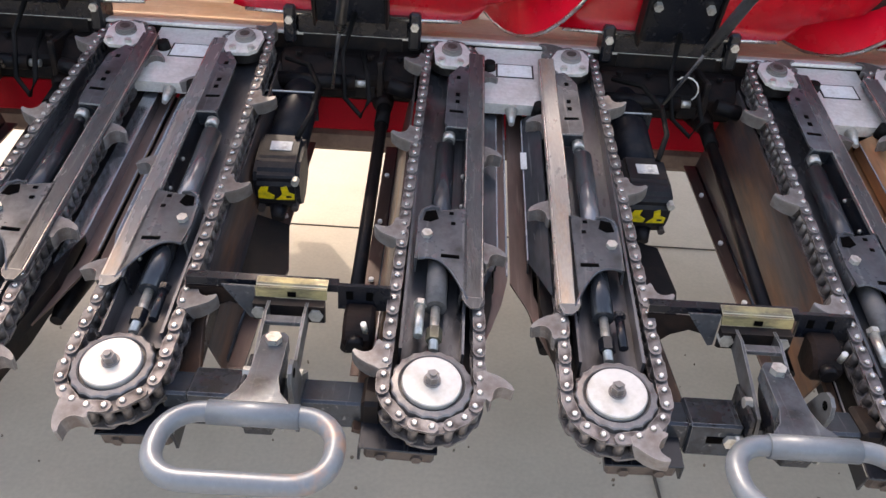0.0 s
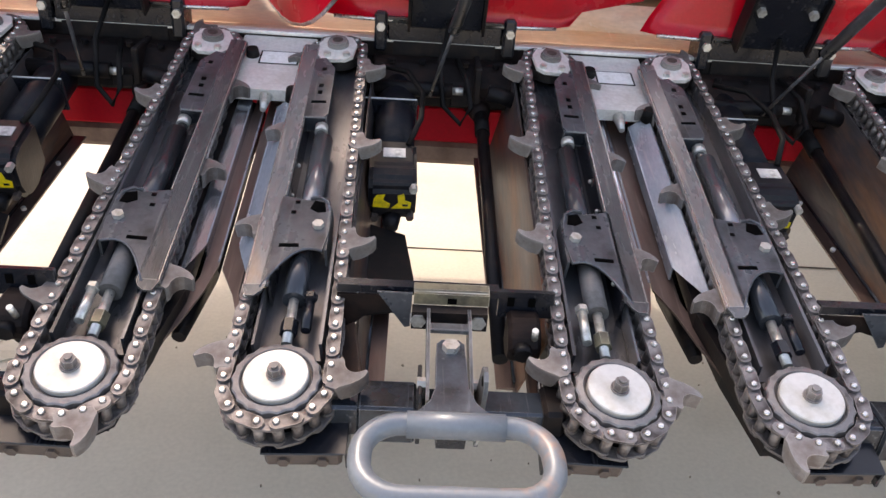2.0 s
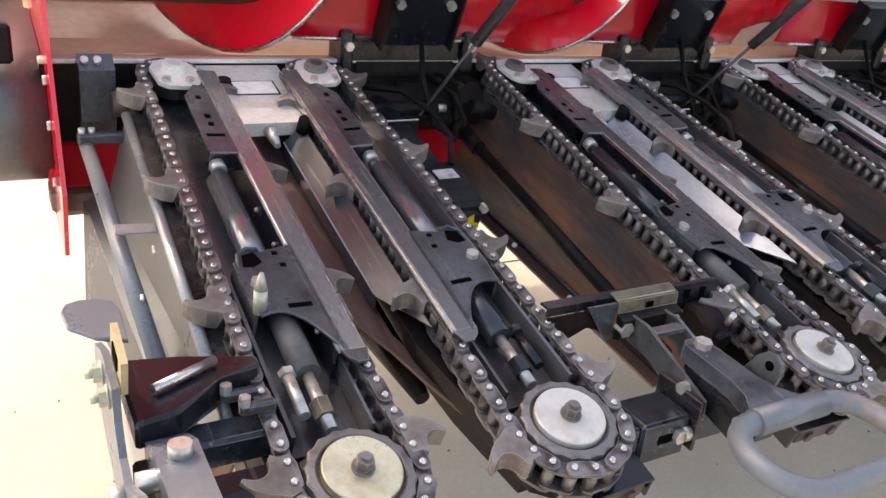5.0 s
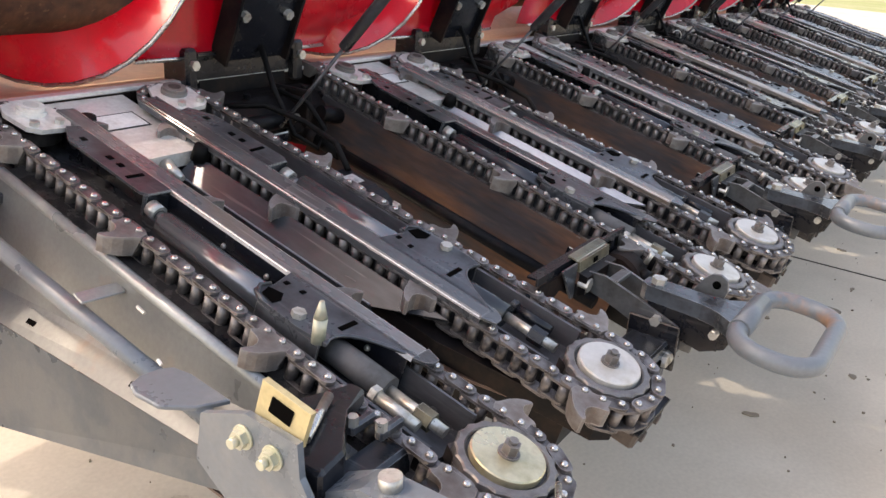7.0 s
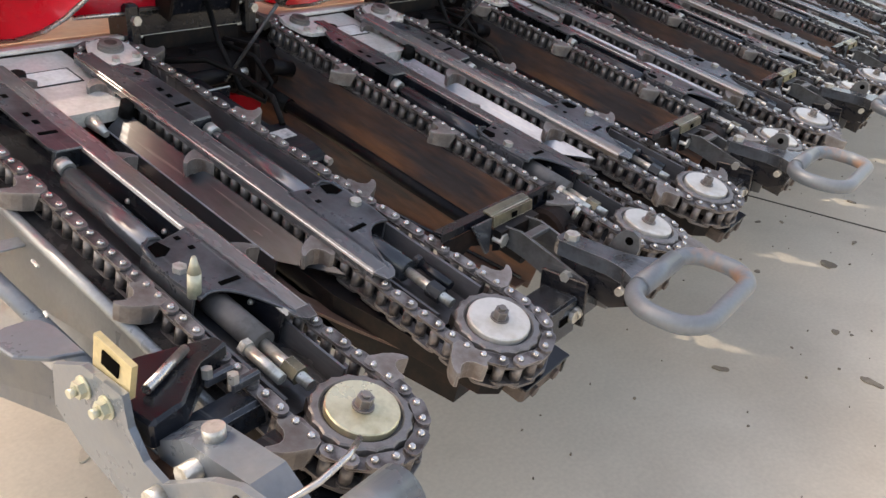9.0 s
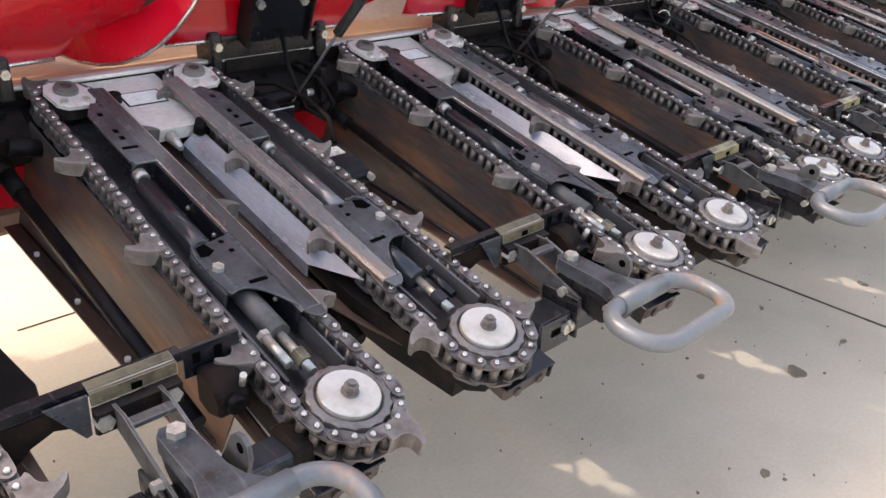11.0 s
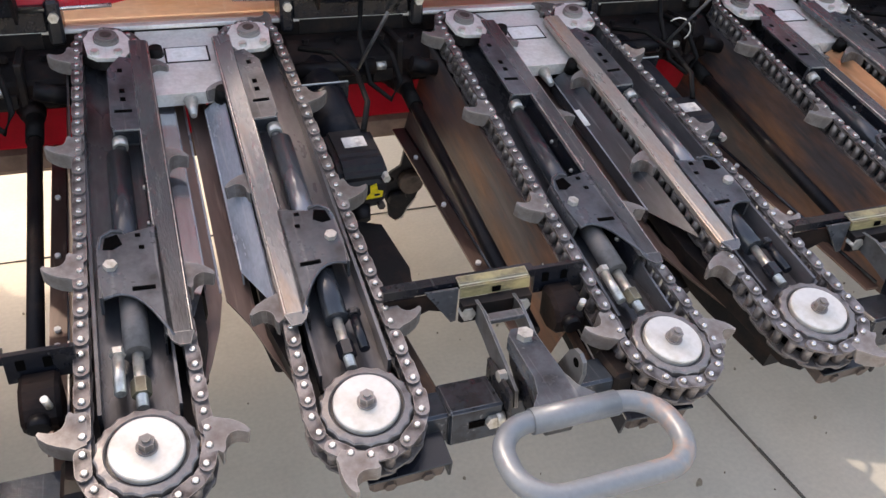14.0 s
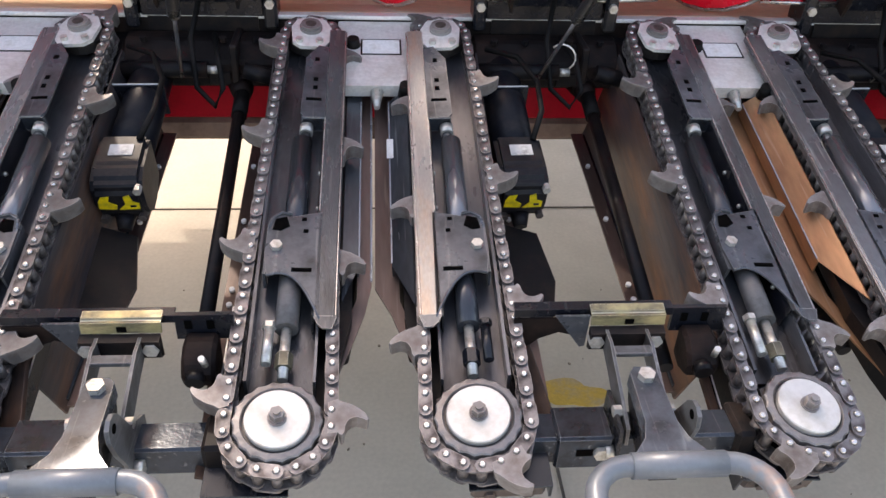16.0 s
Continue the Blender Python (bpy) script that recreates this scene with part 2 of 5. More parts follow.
RUBBER = material("black_rubber", (0.005, 0.005, 0.005), 0.6, 0.0, (0.014, 0.012, 0.012), 20, 0.5, spec=0.12)
# flat black pads of this colour stand for the darkness inside holes
HOLE = material("punched_hole", (0.002, 0.002, 0.002), 0.9, 0.0, (0.004, 0.003, 0.003), 20, 0.5, spec=0.02)
DECK = material("blue_steel_deck", (0.09, 0.1, 0.115), 0.24, 0.5, (0.04, 0.04, 0.043), 7, 0.5, stretch=(1, 0.2, 1), scratch=0.3, worn=(0.45, 0.46, 0.48))
DRUM = material("dark_drum_sheet", (0.1, 0.105, 0.11), 0.45, 0.4, (0.05, 0.05, 0.052), 3, 0.3, scratch=0.1)
SCUFF = material("tan_scuff", (0.42, 0.33, 0.19), 0.6, 0.0, (0.16, 0.14, 0.11), 24, 0.5)
CONCRETE = material("concrete", (0.59, 0.54, 0.455), 0.85, 0.0, (0.49, 0.445, 0.37), 1.1, 0.55, 90, 0.05, speckle=0.13)
STAIN = material("oil_stain", (0.2, 0.165, 0.125), 0.7, 0.0, (0.3, 0.25, 0.19), 25, 0.5)
DAMP = material("faint_stain", (0.47, 0.42, 0.345), 0.8, 0.0, (0.55, 0.5, 0.415), 14, 0.6)
YSTAIN = material("yellow_mark", (0.62, 0.4, 0.07), 0.8, 0.0, (0.5, 0.38, 0.2), 16, 0.5)
CRACK = material("joint_filler", (0.09, 0.08, 0.07), 0.9)
PAN = material("glossy_slate_paint", (0.12, 0.126, 0.14), 0.26, 0.45, (0.026, 0.024, 0.026), 7, 0.6, stretch=(1, 0.35, 1), scratch=0.15, worn=(0.3, 0.3, 0.3))
# unseen reflector colour, pale so that the rails mirror something bright
BOUNCE = material("pale_hood_liner", (0.62, 0.62, 0.6), 0.55, 0.0, (0.5, 0.49, 0.46), 6, 0.5)
GRASS = material("far_grass", (0.26, 0.31, 0.11), 0.9, 0.0, (0.36, 0.36, 0.2), 0.4, 0.6, 6, 0.4)

# ---------- mesh helpers ----------


def box(bm, lo, hi, m=None, bevel=0.0):
    v = [bm.verts.new((x, y, z)) for x in (lo[0], hi[0]) for y in (lo[1], hi[1]) for z in (lo[2], hi[2])]
    fs = [bm.faces.new([v[i] for i in q]) for q in ((0, 1, 3, 2), (4, 6, 7, 5), (0, 4, 5, 1), (2, 3, 7, 6), (0, 2, 6, 4), (1, 5, 7, 3))]
    if bevel:
        es = list({e for f in fs for e in f.edges})
        r = bmesh.ops.bevel(bm, geom=es, offset=bevel, segments=1, affect="EDGES")
        v = list({w for f in r["faces"] for w in f.verts} | {w for w in v if w.is_valid})
    if m is not None:
        bmesh.ops.transform(bm, matrix=m, verts=v)
    return v


def prism(bm, pts, z0, z1, m=None):
    """A polygon in x, y, raised from z0 to z1."""
    a = [bm.verts.new((x, y, z0)) for x, y in pts]
    b = [bm.verts.new((x, y, z1)) for x, y in pts]
    n = len(pts)
    bm.faces.new(a[::-1])
    bm.faces.new(b)
    for i in range(n):
        bm.faces.new((a[i], a[(i + 1) % n], b[(i + 1) % n], b[i]))
    if m is not None:
        bmesh.ops.transform(bm, matrix=m, verts=a + b)


def ring(bm, r0, r1, z0, z1, n=32, m=None):
    vs = [[bm.verts.new((r * math.cos(2 * math.pi * i / n), r * math.sin(2 * math.pi * i / n), z)) for i in range(n)]
          for r, z in ((r0, z0), (r1, z0), (r1, z1), (r0, z1))]
    for k in range(4):
        p, q = vs[k], vs[(k + 1) % 4]
        for i in range(n):
            bm.faces.new((p[i], p[(i + 1) % n], q[(i + 1) % n], q[i]))
    if m is not None:
        bmesh.ops.transform(bm, matrix=m, verts=[v for r in vs for v in r])


def rod(bm, a, b, r, n=12, r2=None):
    """A round bar from a to b, ends closed."""
    a, b = Vector(a), Vector(b)
    q = (b - a).to_track_quat("Z", "Y").to_matrix()
    r2 = r if r2 is None else r2
    p = [bm.verts.new(a + q @ Vector((r * math.cos(2 * math.pi * i / n), r * math.sin(2 * math.pi * i / n), 0))) for i in range(n)]
    s = [bm.verts.new(b + q @ Vector((r2 * math.cos(2 * math.pi * i / n), r2 * math.sin(2 * math.pi * i / n), 0))) for i in range(n)]
    for i in range(n):
        f = bm.faces.new((p[i], p[(i + 1) % n], s[(i + 1) % n], s[i]))
        f.smooth = n > 7
    bm.faces.new(p[::-1])
    bm.faces.new(s)


def sweep(bm, pts, r, n=10, closed=False):
    """A round tube along points."""
    pts = [Vector(p) for p in pts]
    rings = []
    c = len(pts)
    up = Vector((0.13, 0.21, 0.97))
    for i, p in enumerate(pts):
        d = (pts[(i + 1) % c] - pts[i - 1]) if closed else (pts[min(i + 1, c - 1)] - pts[max(i - 1, 0)])
        d.normalize()
        u = d.cross(up).normalized()
        w = u.cross(d)
        rings.append([bm.verts.new(p + u * (r * math.cos(2 * math.pi * k / n)) + w * (r * math.sin(2 * math.pi * k / n))) for k in range(n)])
    for i in range(c if closed else c - 1):
        p, q = rings[i], rings[(i + 1) % c]
        for k in range(n):
            f = bm.faces.new((p[k], p[(k + 1) % n], q[(k + 1) % n], q[k]))
            f.smooth = True
    if not closed:
        bm.faces.new(rings[0][::-1])
        bm.faces.new(rings[-1])


def profile(bm, pts, y0, y1):
    """A section in x, z, drawn out along y."""
    prism(bm, [(x, z) for x, z in pts], -y1, -y0, Matrix(((1, 0, 0, 0), (0, 0, -1, 0), (0, 1, 0, 0), (0, 0, 0, 1))))


def upright(bm, pts, x0, x1):
    """An outline in y, z, drawn out along x."""
    prism(bm, pts, x0, x1, Matrix(((0, 0, 1, 0), (1, 0, 0, 0), (0, 1, 0, 0), (0, 0, 0, 1))))


def done(bm, name, mat):
    bmesh.ops.recalc_face_normals(bm, faces=bm.faces)
    me = bpy.data.meshes.new(name)
    bm.to_mesh(me)
    bm.free()
    me.materials.append(mat)
    return me


def part(name, bm, mat, parent, label=""):
    """One mesh object under a thing or a part."""
    ob = new(name, bm if isinstance(bm, bpy.types.Mesh) else done(bm, name, mat))
    ob.parent = parent
    return tagged(ob, label)


def mesh(f, *args, **kw):
    bm = bmesh.new()
    f(bm, *args, **kw)
    return bm


def hexa(bm, x, y, z0, z1, r, turn=0.0):
    prism(bm, [(x + r * math.cos(turn + math.pi * i / 3), y + r * math.sin(turn + math.pi * i / 3)) for i in range(6)], z0, z1)


# ---------- plan ----------
ROWS = 8
PITCH = 0.762          # row spacing
HALF = 0.139           # each arm's axis from its row's middle
SLOPE = math.degrees(math.atan2(0.225, 0.923))
AXIS = 0.65            # height of the front sprocket bolts
LONG = 0.95            # front axle to rear axle
R1, R2 = 0.074, 0.055  # chain radius, front and rear
LINKS = 88


def arm_pose(x, roll=0.0):
    return pose(x, 0, AXIS, SLOPE, 0, 0) @ pose(0, 0, 0, 0, roll, 0)


# ---------- ground ----------
bm = bmesh.new()
xs = [-400, -60, -12] + [-6 + i * 0.5 for i in range(45)] + [30, 90, 400]
ys = [-400, -60, -12] + [-6 + i * 0.5 for i in range(33)] + [30, 90, 400]
gv = [[bm.verts.new((x, y, 0.0)) for y in ys] for x in xs]
for i in range(len(xs) - 1):
    for j in range(len(ys) - 1):
        bm.faces.new((gv[i][j], gv[i + 1][j], gv[i + 1][j + 1], gv[i][j + 1]))
ground = tagged(new("ground", done(bm, "ground", CONCRETE)), "pale grey-tan concrete yard with stains and joints", "ground", kind="structure")


def blob(x, y, rx, ry, seed, n=22, turn=0.0):
    rnd = random.Random(seed)
    ph = [rnd.uniform(0, 6.28) for _ in range(4)]
    pts = []
    for i in range(n):
        a = 2 * math.pi * i / n
        k = 1 + 0.18 * math.sin(2 * a + ph[0]) + 0.12 * math.sin(3 * a + ph[1]) + 0.08 * math.sin(5 * a + ph[2])
        px, py = rx * k * math.cos(a), ry * k * math.sin(a)
        pts.append((x + px * math.cos(turn) - py * math.sin(turn), y + px * math.sin(turn) + py * math.cos(turn)))
    return pts


# ---------- gathering arms ----------


def build_arm(s):
    """One gathering arm without its chain; s = 1: rail towards +x, s = -1: mirrored."""
    arm = new("gathering_arm")

    def poly(bm, pts, z0, z1):
        prism(bm, [(s * x, y) for x, y in (pts if s > 0 else pts[::-1])], z0, z1)

    def blk(bm, lo, hi, bevel=0.0):
        box(bm, (min(s * lo[0], s * hi[0]), lo[1], lo[2]), (max(s * lo[0], s * hi[0]), hi[1], hi[2]), None, bevel)

    def prof(bm, pts, y0, y1):
        profile(bm, [(s * x, z) for x, z in pts], y0, y1)

    # channel between the chain runs
    bm = bmesh.new()
    prof(bm, [(-0.055, -0.028), (-0.055, -0.072), (0.049, -0.072), (0.049, -0.03), (0.045, -0.03), (0.045, -0.066), (-0.05, -0.066), (-0.05, -0.028)], 0.07, 0.98)
    part("channel", bm, PAN if s > 0 else PALEPAN, arm)
    # body under it, tapering to the nose
    bm = bmesh.new()
    poly(bm, [(-0.07, 0.0), (-0.05, -0.035), (0.03, -0.05), (0.055, -0.03), (0.08, 0.12), (0.1, 0.22), (0.1, 1.02), (-0.07, 1.02)], -0.105, -0.073)
    part("frame_plate", bm, BLACKMETAL, arm)
    bm = bmesh.new()
    poly(bm, [(-0.06, 0.02), (0.02, 0.02), (0.05, 0.16), (0.065, 0.3), (0.065, 1.02), (-0.06, 1.02)], -0.19, -0.105)
    part("frame_body", bm, BLACKMETAL, arm)
    # front toe block
    bm = bmesh.new()
    blk(bm, (-0.092, -0.08, -0.115), (0.015, 0.03, -0.084), 0.005)
    toe = part("toe_block", bm, TOE, arm, "dusty brown steel toe block")
    for x in (-0.066, -0.012):
        part("bolt", mesh(rod, (s * x, -0.08, -0.1), (s * x, -0.085, -0.1), 0.009, 6), TOE, toe)
    part("skid_lip", mesh(blk, (-0.1, -0.083, -0.0838), (0.018, 0.0, -0.0805), 0.001), BLACK, arm, "thin black skid plate")
    skid = part("outer_skid", mesh(poly, [(-0.101, -0.08), (-0.097, -0.08), (-0.09, 0.25), (-0.094, 0.25)], -0.118, -0.0842), BLACK, arm)
    part("skid_edge", mesh(rod, (s * -0.099, -0.078, -0.0845), (s * -0.092, 0.248, -0.0845), 0.0016, 6), BOLT, skid, "rubbed bright edge")
    # rail over the inner run: a bent channel, its nose cut square
    bm = bmesh.new()
    prof(bm, [(0.039, -0.015), (0.042, -0.009), (0.072, -0.009), (0.0775, -0.013), (0.0775, -0.024), (0.0745, -0.024),
              (0.0745, -0.015), (0.071, -0.0125), (0.044, -0.0125), (0.0415, -0.016)], 0.175, 0.945)
    rail = part("guide_rail", bm, RAIL if s > 0 else PINKRAIL, arm, "worn bright steel guide rail")
    part("rail_nose", mesh(poly, [(0.0405, 0.1752), (0.047, 0.16), (0.056, 0.152), (0.07, 0.152), (0.0772, 0.1752)], -0.0128, -0.0092), RAIL if s > 0 else PINKRAIL, rail)
    part("rail_web", mesh(prof, [(0.0375, -0.064), (0.0375, -0.0145), (0.0405, -0.0165), (0.0405, -0.064)], 0.18, 0.94), BLACK, rail, "glossy black rail web")
    part("worn_edge", mesh(rod, (s * 0.0745, 0.178, -0.0115), (s * 0.0745, 0.943, -0.0115), 0.0014, 6), BRIGHT, rail, "polished edge")
    part("inner_edge", mesh(rod, (s * 0.0415, 0.4, -0.0105), (s * 0.0415, 0.65, -0.0105), 0.0014, 6), PIN, rail)
    for y in (0.43, 0.52, 0.24):
        part("rail_bolt", mesh(rod, (s * 0.038, y, -0.035), (s * 0.0335, y, -0.035), 0.005, 8, 0.003), BOLT, rail)
    # tension bracket
    bm = bmesh.new()
    curve = [(-0.037 + 0.087 * t, 0.255 - 0.085 * t ** 2.4 + 0.012 * math.sin(math.pi * t)) for t in [i / 8 for i in range(9)]]
    poly(bm, [(-0.041, 0.37), (-0.03, 0.39), (-0.006, 0.395), (-0.002, 0.383), (0.046, 0.396)][::-1] + [(-0.043, 0.3)] + curve, -0.014, -0.009)
    poly(bm, [(-0.043, 0.37), (-0.043, 0.26), (-0.039, 0.26), (-0.039, 0.37)], -0.05, -0.0142)
    bracket = part("tension_bracket", bm, SLATE, arm, "dark painted pressed bracket with slots")
    bm = bmesh.new()
    sweep(bm, [(s * x, y, -0.0112) for x, y in curve], 0.0028, 6)
    part("folded_rim", bm, SLATE, bracket)
    part("slot", mesh(blk, (0.002, 0.262, -0.0092), (0.034, 0.2695, -0.0078)), HOLE, bracket)
    for x, y in ((0.013, 0.374), (0.017, 0.347)):
        part("hole", mesh(blk, (x, y, -0.0092), (x + 0.008, y + 0.007, -0.0078)), HOLE, bracket)
    part("notch", mesh(poly, [(-0.034, 0.352), (-0.03, 0.376), (-0.012, 0.382), (-0.006, 0.36), (-0.02, 0.35)], -0.0092, -0.0078), HOLE, bracket)
    bm = bmesh.new()
    sweep(bm, [(s * -0.04, 0.35, -0.012), (s * -0.036, 0.378, -0.008), (s * -0.02, 0.39, -0.007), (s * -0.004, 0.386, -0.008)], 0.0028, 6)
    part("bent_lip", bm, SLATE, bracket)
    bm = bmesh.new()
    hexa(bm, s * -0.025, 0.314, -0.009, -0.001, 0.010)
    part("bolt", bm, BOLT, bracket)
    # spring tube and adjusting rod
    bm = bmesh.new()
    rod(bm, (s * 0.0, 0.605, -0.036), (s * 0.0, 0.3, -0.0392), 0.0195, 18)
    rod(bm, (s * 0.006, 0.63, -0.034), (s * 0.005, 0.6, -0.035), 0.010, 10)
    tube = part("spring_tube", bm, DARKTUBE if s > 0 else TUBE, arm)
    part("front_tube", mesh(rod, (s * 0.0, 0.3, -0.0392), (s * 0.0, 0.17, -0.04), 0.0185, 18), DUSTTUBE if s > 0 else DARKTUBE, tube)
    part("tube_knob", mesh(rod, (s * 0.006, 0.645, -0.03), (s * 0.006, 0.625, -0.032), 0.013, 12), BOLT, tube)
    bm = bmesh.new()
    rod(bm, (s * 0.0, 0.17, -0.04), (s * 0.0, 0.08, -0.042), 0.008, 10)
    part("adjusting_rod", bm, BOLT, tube, "bright threaded rod")
    bm = bmesh.new()
    rod(bm, (s * 0.0, 0.125, -0.041), (s * 0.0, 0.1, -0.0415), 0.0135, 6)
    part("nut", bm, DULL if s > 0 else BLACK, tube)
    bm = bmesh.new()
    rod(bm, (s * -0.026, 0.175, -0.036), (s * -0.026, 0.105, -0.038), 0.008, 8)
    rod(bm, (s * -0.026, 0.178, -0.036), (s * -0.026, 0.168, -0.036), 0.011, 6)
    part("stop_bolt", bm, BOLT if s > 0 else BLACK, arm)
    # rear box bracket
    bm = bmesh.new()
    poly(bm, [(-0.006, 0.66), (0.0, 0.65), (0.041, 0.65), (0.041, 0.88), (0.02, 0.885), (-0.004, 0.84)], -0.0135, -0.009)
    blk(bm, (-0.004, 0.650, -0.045), (0.04, 0.6545, -0.012))
    rearbox = part("rear_bracket", bm, SLATE, arm, "dark painted pressed bracket with slots")
    part("front_lip", mesh(blk, (-0.002, 0.6475, -0.04), (0.04, 0.6498, -0.0115)), BARBLUE, rearbox)
    part("folded_rim", mesh(rod, (s * 0.0, 0.6495, -0.0105), (s * 0.04, 0.6495, -0.0105), 0.002, 6), SLATE, rearbox)
    part("slot", mesh(blk, (0.002, 0.7, -0.0092), (0.032, 0.707, -0.0078)), HOLE, rearbox)
    for y in (0.735, 0.762, 0.83):
        part("hole", mesh(blk, (0.014, y, -0.0092), (0.023, y + 0.011, -0.0078)), HOLE, rearbox)
    # rear hub plate and hub
    bm = bmesh.new()
    poly(bm, [(-0.036, 0.9), (-0.02, 0.885), (0.03, 0.885), (0.044, 0.91), (0.044, 0.955), (0.03, 0.985), (0.0, 0.995), (-0.03, 0.985), (-0.042, 0.955)], -0.02, -0.012)
    hub = part("hub_plate", bm, SILVER, arm, "bright zinc hub plate")
    bm = bmesh.new()
    ring(bm, 0.0, 0.024, -0.012, -0.005, 28, pose(0, LONG, 0))
    ring(bm, 0.0, 0.021, -0.005, 0.001, 28, pose(0, LONG, 0))
    part("hub_cap", bm, LUG, hub)
    part("hub_recess", mesh(ring, 0.0, 0.012, 0.0008, 0.0018, 18, pose(0, LONG, 0)), TOE, hub)
    for x in (-0.022, 0.02):
        part("bolt", mesh(hexa, s * x, 0.902, -0.012, -0.004, 0.008), BOLT, hub)
    # rear sprocket
    bm = bmesh.new()
    ring(bm, 0.0, 0.05, -0.05, -0.03, 24, pose(0, LONG, 0))
    part("rear_sprocket", bm, SPROCKET, arm)
    # front sprocket with its zinc disc
    bm = bmesh.new()
    teeth = []
    for i in range(22):
        a = 2 * math.pi * i / 22
        r = 0.068 if i % 2 else 0.060
        teeth.append((r * math.cos(a), r * math.sin(a)))
    prism(bm, teeth, -0.05, -0.03)
    ring(bm, 0.0, 0.053, -0.03, -0.022, 40)
    spr = part("front_sprocket", bm, SPROCKET, arm, "worn cast iron sprocket")
    bm = bmesh.new()
    ring(bm, 0.0, 0.0455, -0.022, -0.0115, 40)
    bmesh.ops.bevel(bm, geom=[e for e in bm.edges if all(v.co.z > -0.0118 and v.co.length > 0.03 for v in e.verts)], offset=0.0015, segments=1, affect="EDGES")
    part("disc", bm, DISC, spr, "pale zinc-plated disc")
    bm = bmesh.new()
    crown = []
    for i in range(72):
        a = 2 * math.pi * i / 72
        r = 0.0612 + 0.0018 * max(-0.6, math.cos(18 * a))
        crown.append((r * math.cos(a), r * math.sin(a)))
    outer = [[bm.verts.new((x * q, y * q, z)) for x, y in crown] for q, z in ((1.0, -0.03), (1.0, -0.0195), (0.965, -0.0175))]
    inner = [[bm.verts.new((r * math.cos(2 * math.pi * i / 72), r * math.sin(2 * math.pi * i / 72), z)) for i in range(72)] for r, z in ((0.0515, -0.0165), (0.0495, -0.0185), (0.0495, -0.03))]
    shells = outer + inner
    for p, q in zip(shells, shells[1:]):
        for i in range(72):
            bm.faces.new((p[i], p[(i + 1) % 72], q[(i + 1) % 72], q[i]))
    part("bearing_ring", bm, RING, spr, "dark cast ring with blunt teeth")
    bm = bmesh.new()
    ring(bm, 0.0, 0.0135, -0.0115, -0.009, 20)
    hexa(bm, 0, 0, -0.009, 0.004, 0.0105, 0.3)
    rod(bm, (0, 0, 0.004), (0, 0, 0.009), 0.0055, 10)
    part("bolt", bm, LUG, spr)
    # deck plate beside the stalk gap
    bm = bmesh.new()
    if s > 0:
        poly(bm, [(0.082, 0.255), (0.0835, 0.25), (0.111, 0.33), (0.111, 0.8), (0.082, 0.8)], -0.072, -0.069)
        prof(bm, [(0.108, -0.0722), (0.111, -0.0722), (0.111, -0.1), (0.108, -0.1)], 0.33, 0.8)
    else:
        prof(bm, [(0.079, -0.043), (0.082, -0.042), (0.119, -0.07), (0.119, -0.1), (0.116, -0.1), (0.116, -0.072), (0.079, -0.047)], 0.22, 0.78)
        for v in bm.verts:
            if v.co.y < 0.3 and v.co.z < -0.07:
                v.co.y += 0.11
    guard = part("side_guard", bm, PALEGUARD, arm, "bluish steel side guard")
    lx, lz = (0.1105, -0.0695) if s > 0 else (0.1185, -0.0695)
    part("guard_lip", mesh(rod, (s * lx, 0.335, lz), (s * lx, 0.778, lz), 0.0016, 6), LIP, guard, "bare lip with sky blue in its colour")
    bm = bmesh.new()
    far = 0.1335 if s > 0 else 0.15
    drop = 0.0 if s > 0 else 0.006
    poly(bm, [(0.07, 0.1), (0.1, 0.18), (0.122, 0.25), (far, 0.31), (far, 0.9), (0.112, 0.9), (0.108, 0.28), (0.075, 0.18)], -0.105 - drop, -0.1 - drop)
    deck = part("deck_plate", bm, BROWN, arm, "pinkish brown deck plate")
    if s > 0:
        part("deck_edge", mesh(rod, (0.1325, 0.32, -0.0995), (0.1325, 0.88, -0.0995), 0.0022, 6), LIP, deck, "rubbed bright edge")
    bm = bmesh.new()
    rod(bm, (s * 0.09, 0.9, -0.17), (s * 0.09, 0.36, -0.17), 0.032, 12)
    rod(bm, (s * 0.09, 0.36, -0.17), (s * 0.085, 0.2, -0.168), 0.032, 12, 0.012)
    part("stalk_roll", bm, BLACKMETAL, arm)
    # outer side sheet
    bm = bmesh.new()
    side = [(-0.075, -0.06), (-0.079, -0.06), (-0.108, -0.3), (-0.104, -0.3)]
    a = [bm.verts.new((s * x, 0.13, z + (0.09 if z < -0.2 else 0))) for x, z in side]
    b = [bm.verts.new((s * x, 0.93, z)) for x, z in side]
    bm.faces.new(a)
    bm.faces.new(b[::-1])
    for i in range(4):
        bm.faces.new((a[i], a[(i + 1) % 4], b[(i + 1) % 4], b[i]))
    sheet = part("side_sheet", bm, SIDESHEET, arm, "dark side sheet with rust stains")
    bm = bmesh.new()
    a = [bm.verts.new((s * x, 0.14, z + 0.09)) for x, z in ((-0.104, -0.292), (-0.137, -0.294), (-0.137, -0.298), (-0.104, -0.297))]
    b = [bm.verts.new((v.co.x, 0.93, v.co.z - 0.09)) for v in a]
    bm.faces.new(a)
    bm.faces.new(b[::-1])
    for i in range(4):
        bm.faces.new((a[i], a[(i + 1) % 4], b[(i + 1) % 4], b[i]))
    flange = part("bottom_flange", bm, BROWN, sheet, "brown folded bottom flange")
    part("flange_edge", mesh(rod, (s * -0.105, 0.15, -0.2), (s * -0.1055, 0.92, -0.29), 0.004, 8), BARBLUE, sheet, "dark blue-black fold")
